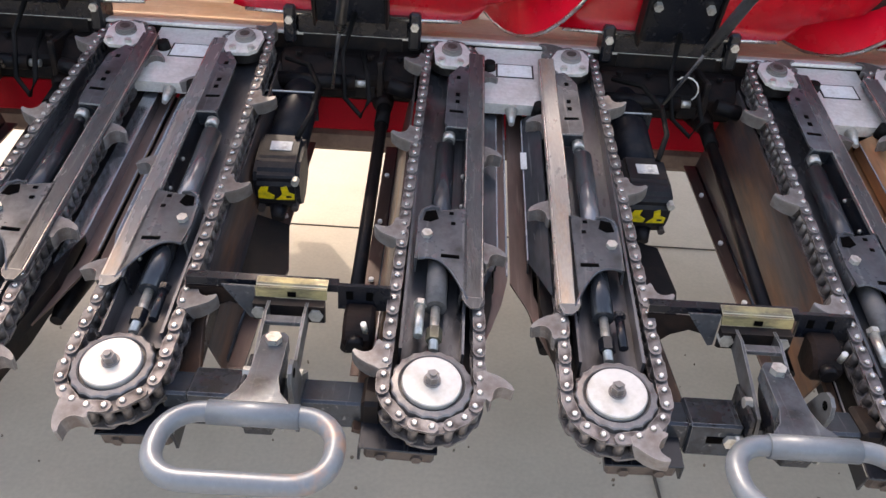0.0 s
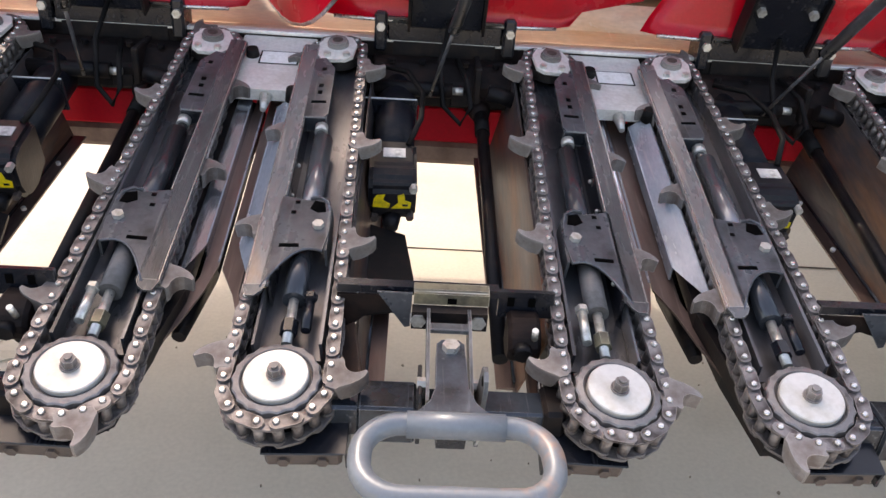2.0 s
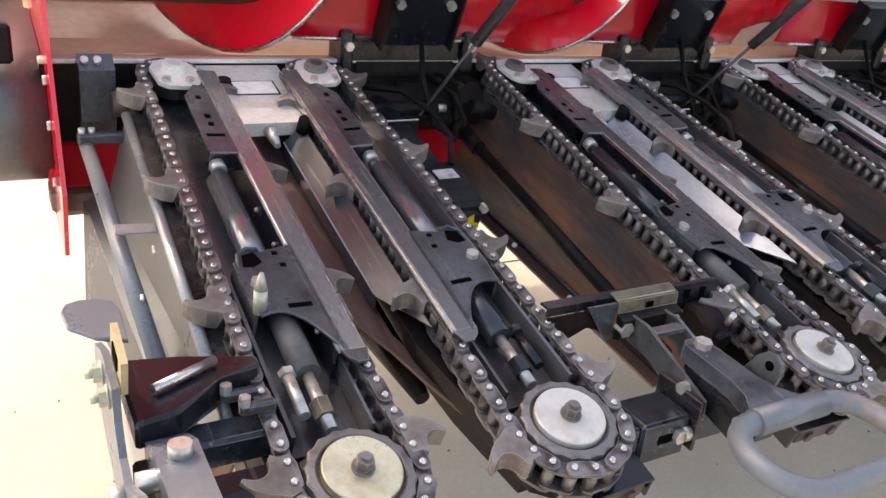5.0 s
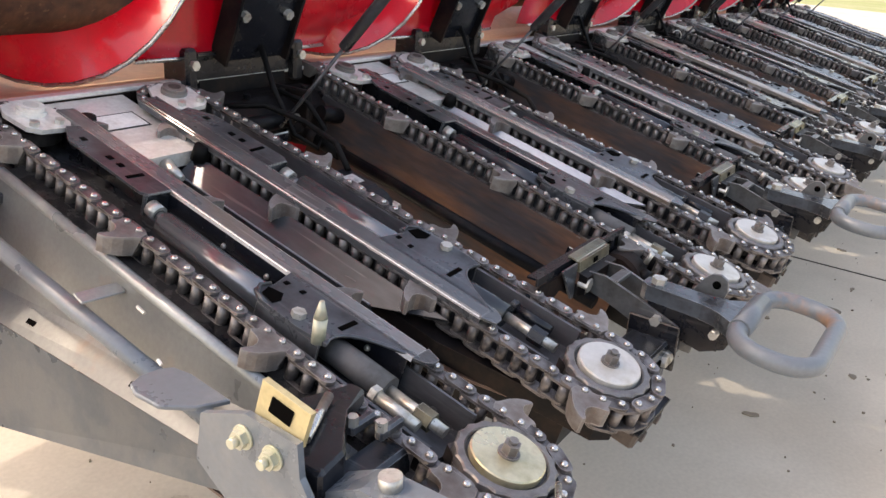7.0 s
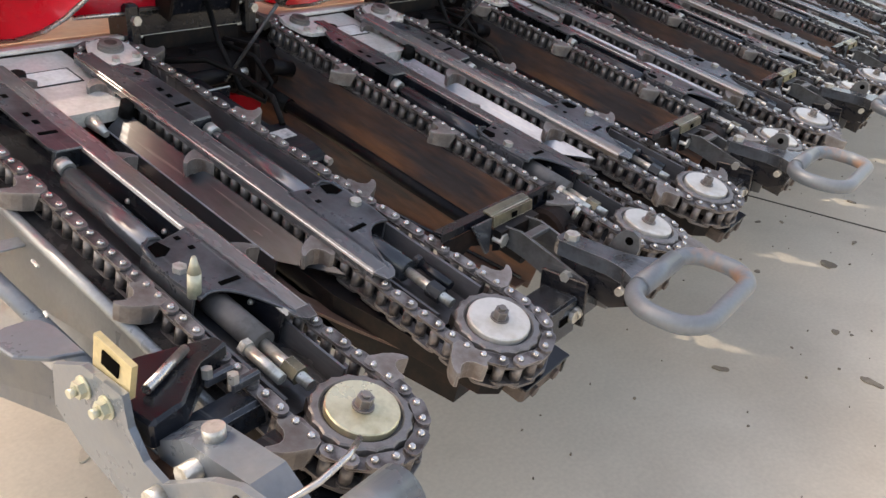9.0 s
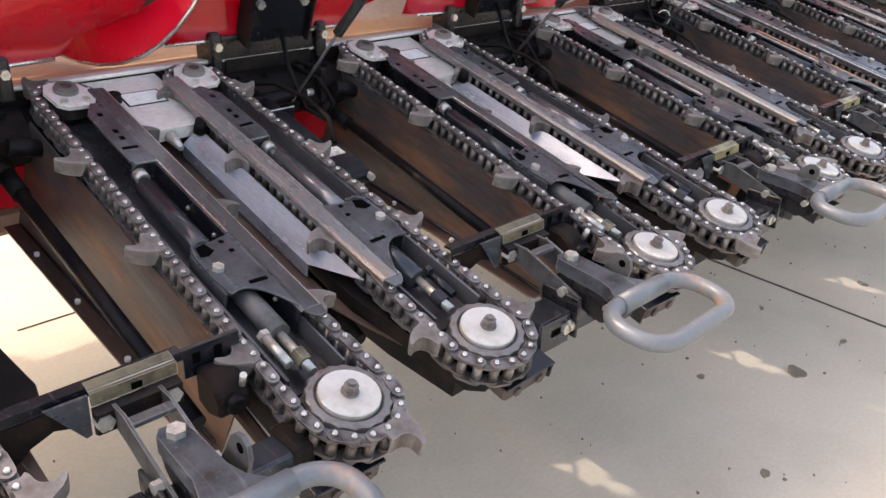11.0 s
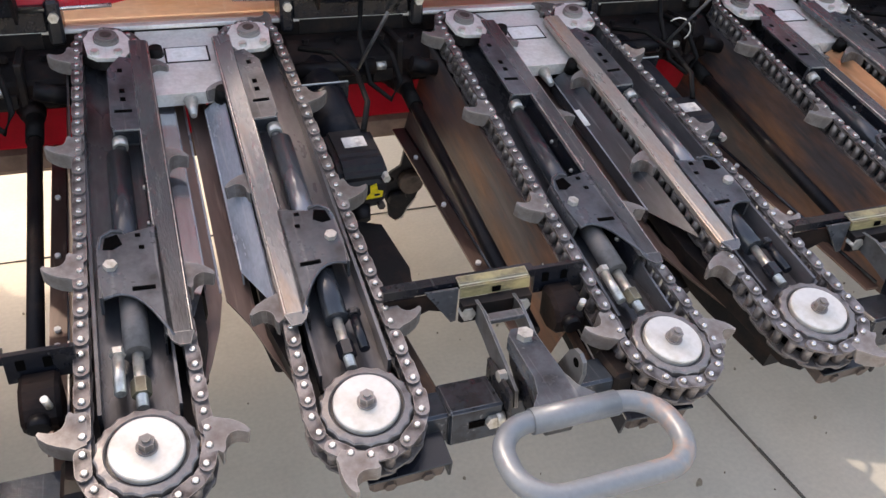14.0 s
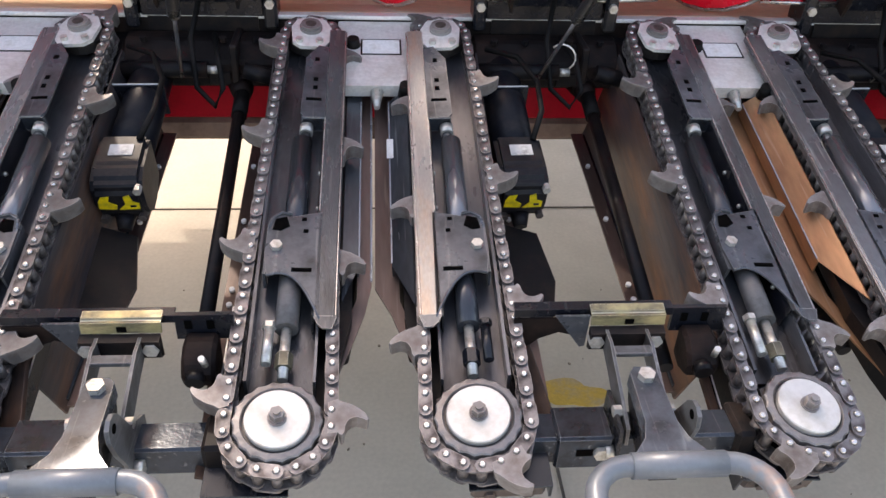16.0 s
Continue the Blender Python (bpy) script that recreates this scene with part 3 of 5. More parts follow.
    for y in (0.36, 0.4, 0.6, 0.79):
        part("rivet", mesh(rod, (s * -0.124, y, -0.204 - 0.0885 * (y - 0.14) / 0.79), (s * -0.124, y, -0.197 - 0.0885 * (y - 0.14) / 0.79), 0.0055, 8), LABEL, flange)
    return arm


def stadium(bm, a, b, w, z0, z1, n=5):
    pts = []
    for i in range(n + 1):
        t = -math.pi + math.pi * i / n
        pts.append((w * math.cos(t), a + w * math.sin(t)))
    for i in range(n + 1):
        t = math.pi * i / n
        pts.append((w * math.cos(t), b + w * math.sin(t)))
    prism(bm, pts, z0, z1)


def loop(u):
    """A point of the chain's loop, u in 0..1, counted from the front along the outer run, and its heading."""
    arc1, arc2 = math.pi * R1, math.pi * R2
    total = arc1 + arc2 + 2 * LONG
    d = (u % 1.0) * total
    if d < LONG:
        t = d / LONG
        return Vector((-(R1 + (R2 - R1) * t), LONG * t, 0)), Vector((R1 - R2, LONG, 0)).normalized()
    d -= LONG
    if d < arc2:
        a = math.pi - d / R2
        return Vector((R2 * math.cos(a), LONG + R2 * math.sin(a), 0)), Vector((math.sin(a), -math.cos(a), 0))
    d -= arc2
    if d < LONG:
        t = d / LONG
        return Vector((R2 + (R1 - R2) * t, LONG * (1 - t), 0)), Vector((R1 - R2, -LONG, 0)).normalized()
    d -= LONG
    a = -d / R1
    return Vector((R1 * math.cos(a), R1 * math.sin(a), 0)), Vector((math.sin(a), -math.cos(a), 0))


TOTAL = math.pi * (R1 + R2) + 2 * LONG
STEP = TOTAL / LINKS
# each link is a pair of plates; the inner pairs lie between the outer ones
PLATES = {}
for key, w, zs, h in (("outer", 0.0102, (-0.0255, -0.066), 0.0045), ("inner", 0.0094, (-0.0302, -0.061), 0.0042)):
    for z in zs:
        bm = bmesh.new()
        stadium(bm, -STEP / 2, STEP / 2, w, z, z + h)
        PLATES.setdefault(key, []).append(done(bm, "link_plate", CHAIN))


bm = bmesh.new()
for z0, z1, r0, r1 in ((-0.061, -0.03, 0.0082, 0.0082), (-0.03, -0.0208, 0.0052, 0.0052), (-0.0208, -0.0168, 0.0056, 0.0034)):
    rod(bm, (0, 0, z0), (0, 0, z1), r0, 9, r1)
PINMESH = done(bm, "pin", CHAIN)
PINMESH.materials.append(PIN)
for f in PINMESH.polygons:
    f.material_index = 1 if f.center.z > -0.03 else 0

# paddle that drags the stalks: a foot along the chain with a small tang, and a hooked finger, outwards along -x
bm = bmesh.new()
claw = [(0.005, -0.025), (-0.008, -0.03), (-0.015, -0.026), (-0.028, -0.0215), (-0.04, -0.0145), (-0.0485, -0.0065), (-0.0525, 0.001), (-0.05, 0.0045),
        (-0.044, 0.0015), (-0.036, -0.001), (-0.0285, 0.0005), (-0.023, 0.005), (-0.0195, 0.012), (-0.018, 0.023), (-0.0145, 0.0275),
        (-0.009, 0.023), (0.005, 0.024)]
top = [bm.verts.new((x, y, -0.0205 - 0.05 * max(0.0, -x - 0.03))) for x, y in claw]
mid = [bm.verts.new((x * 1.02, y * 1.03, -0.0235 - 0.05 * max(0.0, -x - 0.03))) for x, y in claw]
low = [bm.verts.new((x, y, -0.028 if x > -0.012 else -0.05 + 0.12 * max(0.0, -x - 0.03))) for x, y in claw]
bm.faces.new(top)
bm.faces.new(low[::-1])
for p, q in ((top, mid), (mid, low)):
    for i in range(len(claw)):
        bm.faces.new((p[i], q[i], q[(i + 1) % len(claw)], p[(i + 1) % len(claw)]))
PADDLE = done(bm, "paddle", LUG)


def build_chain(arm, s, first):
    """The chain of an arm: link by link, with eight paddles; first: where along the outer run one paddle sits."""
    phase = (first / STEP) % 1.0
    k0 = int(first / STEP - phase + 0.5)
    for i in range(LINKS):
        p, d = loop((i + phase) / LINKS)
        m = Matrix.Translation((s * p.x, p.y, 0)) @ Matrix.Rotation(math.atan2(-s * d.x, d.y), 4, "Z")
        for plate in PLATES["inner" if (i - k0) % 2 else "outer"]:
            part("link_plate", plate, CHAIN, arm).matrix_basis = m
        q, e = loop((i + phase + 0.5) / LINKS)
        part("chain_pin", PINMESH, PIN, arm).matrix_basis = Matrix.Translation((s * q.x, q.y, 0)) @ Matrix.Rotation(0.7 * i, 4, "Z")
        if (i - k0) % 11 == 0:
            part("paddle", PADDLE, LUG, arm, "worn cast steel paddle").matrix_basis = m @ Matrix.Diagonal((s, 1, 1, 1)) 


arms = {}
proto = {1: build_arm(1), -1: build_arm(-1)}
for s in (1, -1):
    tagged(proto[s], "black steel gathering arm with sprocket, rail and chain", "machine part", "gathering arms of the row units")
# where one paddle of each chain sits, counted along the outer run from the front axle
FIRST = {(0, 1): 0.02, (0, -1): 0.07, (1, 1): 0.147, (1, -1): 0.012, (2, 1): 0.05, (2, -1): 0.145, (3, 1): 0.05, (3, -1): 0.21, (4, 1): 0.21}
rnd = random.Random(5)
for k in range(ROWS):
    for s in (1, -1):
        m = arm_pose(PITCH * k - s * HALF, s * 3.0)
        if k == 0:
            a = proto[s]
            a.matrix_basis = m
        else:
            a = copy_thing(proto[s], m)
        arms[k, s] = a
# the stalk gaps from the fifth row on are bare and rusty
for (k, s), a in arms.items():
    if k >= 4:
        for c in a.children:
            if c.name.startswith(("deck_plate", "side_guard")):
                c.data = c.data.copy()
                c.data.materials[0] = ORANGE
for (k, s), a in arms.items():
    if k == 3 or (k, s) == (0, -1):
        for c in a.children:
            if c.name.startswith("side_guard"):
                c.data = c.data.copy()
                c.data.materials[0] = DECK
part("paper_tag", mesh(box, (-0.124, 0.60, -0.0655), (-0.096, 0.655, -0.064)), LABEL, arms[3, -1], "white paper tag")
# some rails are worn bare, two guards carry painted sky sheen, one disc yellowed
for key, kind, mat in (((0, 1), "guide_rail", GREYRAIL), ((1, -1), "guide_rail", GREYRAIL), ((2, -1), "guide_rail", GREYRAIL), ((1, -1), "side_guard", LIP), ((2, -1), "side_guard", LIP), ((3, -1), "guide_rail", CREAMRAIL), ((5, -1), "guide_rail", CREAMRAIL)):
    for c in arms[key].children:
        if c.name.startswith(kind):
            c.data = c.data.copy()
            c.data.materials[0] = mat
for c in arms[0, 1].children_recursive:
    for kind, mat, label in (("disc", OLDDISC, "yellowed zinc-plated disc"), ("spring_tube", TUBE, "blue-grey steel tube"), ("hub_cap", SILVER, ""), ("hub_recess", DISC, "")):
        if c.name.startswith(kind):
            c.data = c.data.copy()
            c.data.materials[0] = mat
            tagged(c, label)
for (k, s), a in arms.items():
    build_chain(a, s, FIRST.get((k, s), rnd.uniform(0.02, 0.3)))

# ---------- row gaps: cross bar, hold-down bracket, pull handle, drive leg, rod ----------


def oval(w, d, r, n=8):
    """A rounded loop in x, y: outer half width w, half depth d, corner radius r."""
    pts = []
    for cx, cy, a0 in ((w - r, d - r, 0), (-w + r, d - r, 90), (-w + r, -d + r, 180), (w - r, -d + r, 270)):
        for i in range(n + 1):
            a = radians(a0 + 90 * i / n)
            pts.append((cx + r * math.cos(a), cy + r * math.sin(a)))
    return pts


def build_gap():
    # cross bar with sleeve
    bar = new("cross_bar")
    bm = bmesh.new()
    box(bm, (-0.168, -0.012, 0.545), (0.168, 0.042, 0.597), None, 0.004)
    part("square_tube", bm, BARBLUE, bar)
    part("end_plate", mesh(box, (0.136, -0.02, 0.53), (0.168, 0.05, 0.606), None, 0.006), BLACKMETAL, bar, "dirty end plate")
    bm = bmesh.new()
    box(bm, (-0.128, -0.018, 0.539), (-0.045, 0.048, 0.603), None, 0.004)
    sl = part("sleeve", bm, BARBLUE, bar)
    part("slot", mesh(box, (-0.098, -0.0195, 0.568), (-0.074, -0.0175, 0.58)), HOLE, sl)
    part("bolt", mesh(rod, (-0.063, -0.018, 0.575), (-0.063, -0.026, 0.575), 0.011, 6), BOLT, sl)
    part("clamp_plate", mesh(box, (-0.044, -0.03, 0.55), (-0.038, 0.055, 0.628), None, 0.0015), BLACK, bar)
    ear = part("pivot_ear", mesh(upright, [(0.055, 0.55), (0.055, 0.6), (0.0, 0.635), (-0.03, 0.688), (-0.042, 0.699), (-0.056, 0.701), (-0.068, 0.694), (-0.071, 0.676), (-0.06, 0.64), (-0.04, 0.6), (-0.03, 0.55)], 0.039, 0.045), STRAP, bar, "grey steel pivot ear with an eye")
    part("eye", mesh(rod, (0.038, -0.052, 0.683), (0.046, -0.052, 0.683), 0.007, 12), HOLE, ear)
    for x, z in ((-0.045, 0.575), (0.045, 0.57)):
        part("pivot_bolt", mesh(rod, (x, -0.018, z), (x + (0.012 if x > 0 else -0.012), -0.018, z), 0.0115, 10), BOLT, bar)
    tagged(bar, "black square steel cross bar with a bolted sleeve", "machine part", "cross bars between the rows")
    # pull handle on its pivot lever
    h = new("pull_handle")
    tilt = pose(0.003, -0.177, 0.658, 4.5, 0, 0)
    ov = oval(0.117, 0.058, 0.051)
    bm = bmesh.new()
    sweep(bm, [tilt @ Vector((x, y, 0)) for x, y in ov], 0.0145, 14, True)
    part("grip", bm, WORN, h, "worn blue-grey tubular grip")
    part("grip_sleeve", mesh(rod, tilt @ Vector((-0.062, 0.0575, 0)), tilt @ Vector((0.062, 0.0575, 0)), 0.0172, 16), WORN, h)
    bm = bmesh.new()
    prism(bm, [(-0.012, 0.052), (0.012, 0.052), (0.02, 0.042), (0.021, 0.0), (0.022, -0.05), (0.03, -0.078), (0.05, -0.104), (-0.05, -0.104), (-0.03, -0.078), (-0.022, -0.05), (-0.021, 0.0), (-0.02, 0.042)], -0.022, 0.004, pose(0, 0, 0.668, 3, 0, 0))
    lever = part("lever", bm, LEVER, h)
    bm = bmesh.new()
    upright(bm, [(0.046, 0.664), (0.0, 0.662), (-0.06, 0.656), (-0.1, 0.652), (-0.108, 0.636), (-0.096, 0.604), (-0.06, 0.588), (-0.01, 0.6), (0.03, 0.63)], -0.019, 0.019)
    part("lever_web", bm, BLACK, lever, "black deep lever web")
    part("lynch_pin", mesh(rod, (-0.034, -0.078, 0.628), (0.034, -0.078, 0.628), 0.007, 10), BOLT, lever)
    bm = bmesh.new()
    sweep(bm, [(0.036 + 0.003 * math.sin(a), -0.078 + 0.016 * math.cos(a), 0.618 + 0.016 * math.sin(a)) for a in [i * math.pi / 6 for i in range(12)]], 0.0016, 6, True)
    part("pin_ring", bm, BOLT, lever)
    part("bolt", mesh(rod, (0, 0.03, 0.672), (0, 0.029, 0.684), 0.0125, 6), BOLT, h)
    tagged(h, "blue-grey tubular steel pull handle with chipped paint", "handle", "pull handles between the rows")
    # hold-down bracket
    b = new("hold_down_bracket")
    bm = bmesh.new()
    upright(bm, [(0.162, 0.694), (0.182, 0.694), (0.182, 0.69), (0.166, 0.69), (0.166, 0.68), (0.162, 0.68)], -0.172, 0.078)
    box(bm, (0.078, 0.162, 0.648), (0.165, 0.17, 0.694))
    cp = part("cross_plate", bm, BLACK, b)
    for x in (0.092, 0.125):
        part("hole", mesh(box, (x, 0.1605, 0.668), (x + 0.011, 0.1625, 0.684)), HOLE, cp)
    bm = bmesh.new()
    profile(bm, [(-0.172, 0.679), (-0.067, 0.679), (-0.06, 0.64), (-0.1, 0.652), (-0.13, 0.64), (-0.172, 0.6)], 0.158, 0.162)
    part("web", bm, SHADEDIRT, b)
    bm = bmesh.new()
    upright(bm, [(0.146, 0.674), (0.15, 0.674), (0.152, 0.69), (0.157, 0.695), (0.17, 0.698), (0.171, 0.695), (0.159, 0.692), (0.148, 0.692)], -0.054, 0.062)
    gp = part("spacer_plate", bm, DULL, b, "dirty dull yellow spacer plate")
    part("hole", mesh(box, (-0.002, 0.1445, 0.677), (0.012, 0.1462, 0.686)), HOLE, gp)
    for x in (-0.046, 0.046):
        part("bolt", mesh(rod, (x, 0.146, 0.655), (x, 0.128, 0.653), 0.0125, 6), BOLT, gp)
    part("gusset", mesh(profile, [(-0.11, 0.69), (-0.056, 0.69), (-0.058, 0.63), (-0.066, 0.628)], 0.15, 0.154), SLATE, b, "bluish triangular gusset")
    bm = bmesh.new()
    upright(bm, [(0.13, 0.67), (0.1455, 0.6735), (0.1455, 0.632), (0.132, 0.638)], -0.056, 0.06)
    part("clamp_block", bm, BLACKMETAL, b)
    for x in (-0.033, 0.029):
        bm = bmesh.new()
        upright(bm, [(0.148, 0.672), (0.108, 0.672), (0.04, 0.648), (-0.022, 0.624), (-0.026, 0.596), (-0.008, 0.586), (0.04, 0.604), (0.1, 0.628), (0.148, 0.642)], x, x + 0.005)
        part("strap", bm, STRAP, b, "grey flat strap plate")
        part("strap_bolt", mesh(rod, (x + 0.002, 0.012, 0.626), (x + (0.016 if x > 0 else -0.012), 0.012, 0.626), 0.009, 6), BOLT, b)
    part("strap_bridge", mesh(box, (-0.028, 0.088, 0.66), (0.029, 0.106, 0.668), None, 0.001), STRAP, b)
    bm = bmesh.new()
    upright(bm, [(0.162, 0.664), (0.162, 0.606), (0.13, 0.596), (0.1, 0.606), (0.092, 0.63), (0.108, 0.652), (0.13, 0.664)], 0.092, 0.142)
    bmesh.ops.bevel(bm, geom=bm.edges[:], offset=0.006, segments=1, affect="EDGES")
    side = part("side_block", bm, SHADEDIRT, b, "dirty brown bearing block")
    part("cap", mesh(rod, (0.114, 0.1, 0.632), (0.114, 0.084, 0.628), 0.014, 12), BLACKMETAL, side)
    part("grease_nipple", mesh(rod, (0.13, 0.1, 0.65), (0.128, 0.09, 0.672), 0.005, 8), BOLT, side)
    part("stay", mesh(box, (-0.012, -0.09, -0.004), (0.012, 0.06, 0.004), pose(0.135, 0.06, 0.576, 16, 20, 6), 0.001), RUST, b, "rusty flat stay")
    part("stay", mesh(box, (-0.02, -0.1, -0.004), (0.02, 0.06, 0.004), pose(-0.15, 0.1, 0.6, 20, -30, 0), 0.001), RUST, b, "rusty flat stay")
    tagged(b, "dark cross bracket with a dirty spacer plate and bolts", "machine part", "hold-down brackets between the rows")
    # gear drive with warning label
    g = new("gear_drive")
    m = pose(-0.1, 0.55, 0.672, 13.7, 0, 2)
    bm = bmesh.new()
    upright(bm, [(0.12, 0.048), (0.03, 0.05), (-0.004, 0.043), (-0.018, 0.024), (-0.018, -0.022), (-0.008, -0.05), (0.02, -0.072), (0.06, -0.075), (0.12, -0.055)], -0.047, 0.047)
    bmesh.ops.bevel(bm, geom=bm.edges[:], offset=0.009, segments=2, affect="EDGES")
    bmesh.ops.transform(bm, matrix=m, verts=bm.verts[:])
    body = part("housing", bm, NAVY, g)
    part("nose_boss", mesh(rod, m @ Vector((0.0, -0.004, -0.052)), m @ Vector((0.0, -0.03, -0.064)), 0.02, 14, 0.013), NAVY, g)
    part("drive_tube", mesh(rod, m @ Vector((0.0, 0.115, 0.0)), m @ Vector((0.01, 0.46, 0.0)), 0.044, 22), NAVY, g)
    part("data_label", mesh(box, (-0.02, 0.055, 0.05), (0.024, 0.085, 0.0515), m), OLDLABEL, body, "faded white paper label")
    part("tube_clamp", mesh(box, (-0.075, 0.275, -0.03), (0.052, 0.281, 0.046), m, 0.001), BLACK, g, "black clamp plate with a bare edge")
    part("clamp_edge", mesh(rod, m @ Vector((-0.074, 0.278, 0.0465)), m @ Vector((0.05, 0.278, 0.0465)), 0.002, 6), BOLT, g)
    part("hose", mesh(sweep, [m @ Vector(q) for q in ((0.03, 0.1, 0.05), (0.055, 0.16, 0.075), (0.06, 0.25, 0.08), (0.03, 0.33, 0.085), (-0.03, 0.38, 0.07))], 0.006, 8), RUBBER, g, "thin black hose")
    for pts in ([(-0.038, -0.017), (-0.006, -0.019), (-0.004, -0.009), (-0.018, 0.0), (-0.014, 0.014), (-0.03, 0.012), (-0.036, 0.002)],
                [(-0.002, -0.02), (0.036, -0.018), (0.037, -0.004), (0.026, 0.0), (0.022, 0.017), (0.01, 0.012), (0.012, -0.006)]):
        bm = bmesh.new()
        prism(bm, pts, 0.018, 0.0195, m @ pose(0, 0, 0, 90, 0, 0))
        part("warning_label", bm, YELLOW, body, "torn yellow warning label")
    part("label_bar", mesh(box, (0.02, -0.0202, -0.013), (0.031, -0.0194, -0.008), m), BLACK, body)
    for x, z in ((-0.034, -0.045), (0.036, -0.04), (0.04, 0.028)):
        part("nut", mesh(rod, m @ Vector((x, -0.008, z)), m @ Vector((x, -0.024, z)), 0.008, 6), BOLT if z > 0 else TOE, g)
    tagged(g, "black drive housing with white and yellow labels", "machine part", "gear drives between the rows")
    # lower shield plate
    lp = new("shield_plate")
    bm = bmesh.new()
    prism(bm, [(-0.165, 0.3), (-0.075, 0.33), (-0.062, 0.41), (-0.085, 0.53), (-0.165, 0.55)], -0.004, 0.004, pose(0, 0, 0.465, 13.7, 6, 0))
    part("plate", bm, BLACKMETAL, lp)
    tagged(lp, "flat black steel shield plate below the chain", "machine part", "shield plates between the rows")
    # rod along the next row's outer side
    r = new("drive_rod")
    part("shaft", mesh(rod, (0.09, 0.84, 0.726), (0.093, 0.17, 0.56), 0.0135, 12), BLACKMETAL, r)
    part("end_collar", mesh(rod, (0.09, 0.87, 0.734), (0.09, 0.8, 0.716), 0.017, 12), RUBBER, r)
    bm = bmesh.new()
    for i in range(4):
        rod(bm, (0.09 - 0.004 * i, 0.868 + 0.022 * i, 0.733 + 0.005 * i), (0.086 - 0.004 * i, 0.892 + 0.022 * i, 0.739 + 0.005 * i), 0.019 + 0.004 * i, 16, 0.026 + 0.004 * i)
    part("boot", bm, SHADEDIRT, r, "ribbed dark rubber boot")
    tagged(r, "thin black steel rod beside the arm", "machine part", "rods between the rows")
    # gearbox across the rear of the gap
    gb = new("gearbox")
    bm = bmesh.new()
    upright(bm, [(0.9, 0.74), (0.93, 0.735), (0.996, 0.735), (0.996, 0.832), (0.95, 0.83), (0.905, 0.795)], -0.165, 0.165)
    bmesh.ops.bevel(bm, geom=bm.edges[:], offset=0.006, segments=1, affect="EDGES")
    part("casing", bm, SHADEDIRT, gb)
    part("rib", mesh(box, (0.07, 0.88, 0.72), (0.085, 0.995, 0.84), None, 0.003), BLACKMETAL, gb)
    part("tag_plate", mesh(box, (0.02, 0.892, 0.748), (0.065, 0.899, 0.775), None, 0.001), BLACKMETAL, gb)
    part("side_stub", mesh(rod, (0.1, 0.87, 0.79), (0.165, 0.865, 0.775), 0.018, 12), BLACKMETAL, gb)
    for x in (-0.12, -0.05, 0.05, 0.12):
        part("bolt", mesh(rod, (x, 0.94, 0.828), (x, 0.938, 0.838), 0.008, 6), BLACKMETAL, gb)
    part("shaft_cover", mesh(rod, (-0.16, 0.885, 0.785), (0.02, 0.885, 0.785), 0.018, 12), BLACKMETAL, gb)
    part("end_pin", mesh(rod, (0.02, 0.885, 0.785), (0.045, 0.885, 0.785), 0.009, 10), BOLT, gb)
    tagged(gb, "oily dark brown gearbox below the hinge", "machine part", "gearboxes between the rows")
    # hinge bracket of the hood
    hb = new("hinge_bracket")
    pl = part("cross_member", mesh(box, (-0.134, 1.0, 0.862), (0.134, 1.05, 0.925), None, 0.004), BLACK, hb)
    part("upper_lip", mesh(box, (-0.134, 0.985, 0.914), (0.134, 1.001, 0.92)), BLACK, pl)
    for x in (-0.164, 0.135):
        ear = part("ear", mesh(box, (x, 0.982, 0.84), (x + 0.029, 1.06, 0.93), None, 0.006), BLACK, hb)
        part("bolt", mesh(rod, (x + 0.015, 0.982, 0.898), (x + 0.015, 0.972, 0.898), 0.0105, 6), BOLT, ear)
    mast = part("mast", mesh(box, (-0.085, -0.035, 0.0), (0.085, 0.0, 0.15), pose(0, 1.005, 0.912, 22, 0, 0), 0.006), BLACK, hb)
    for x in (-0.088, 0.082):
        part("mast_flange", mesh(box, (x, -0.05, 0.0), (x + 0.006, 0.0, 0.15), pose(0, 1.005, 0.912, 22, 0, 0)), BLACKMETAL, mast)
    for x in (-0.06, 0.06):
        part("bolt", mesh(rod, (x, 0.935, 0.998), (x, 0.922, 0.992), 0.011, 6), BOLT, mast)
    part("post", mesh(box, (-0.12, 1.0, 0.83), (0.12, 1.04, 0.862)), BLACKMETAL, hb)
    bm = bmesh.new()
    sweep(bm, [(0.03, 0.95, 0.84), (0.05, 0.86, 0.82), (0.06, 0.82, 0.77), (0.04, 0.82, 0.73), (0.0, 0.85, 0.76), (-0.01, 0.9, 0.85), (0.01, 0.96, 0.93)], 0.006, 8)
    part("hose", bm, RUBBER, hb)
    pr = part("prop_rod", mesh(rod, (-0.03, 0.86, 0.78), (0.006, 0.725, 0.956), 0.004, 8), SLATE, hb)
    part("prop_sleeve", mesh(rod, (0.006, 0.725, 0.956), (0.055, 0.545, 1.19), 0.012, 12), SLATE, pr)
    tagged(hb, "black bolted steel hinge bracket with a prop rod", "machine part", "hinge brackets behind the rows")
    return [bar, h, b, g, lp, r, gb, hb]


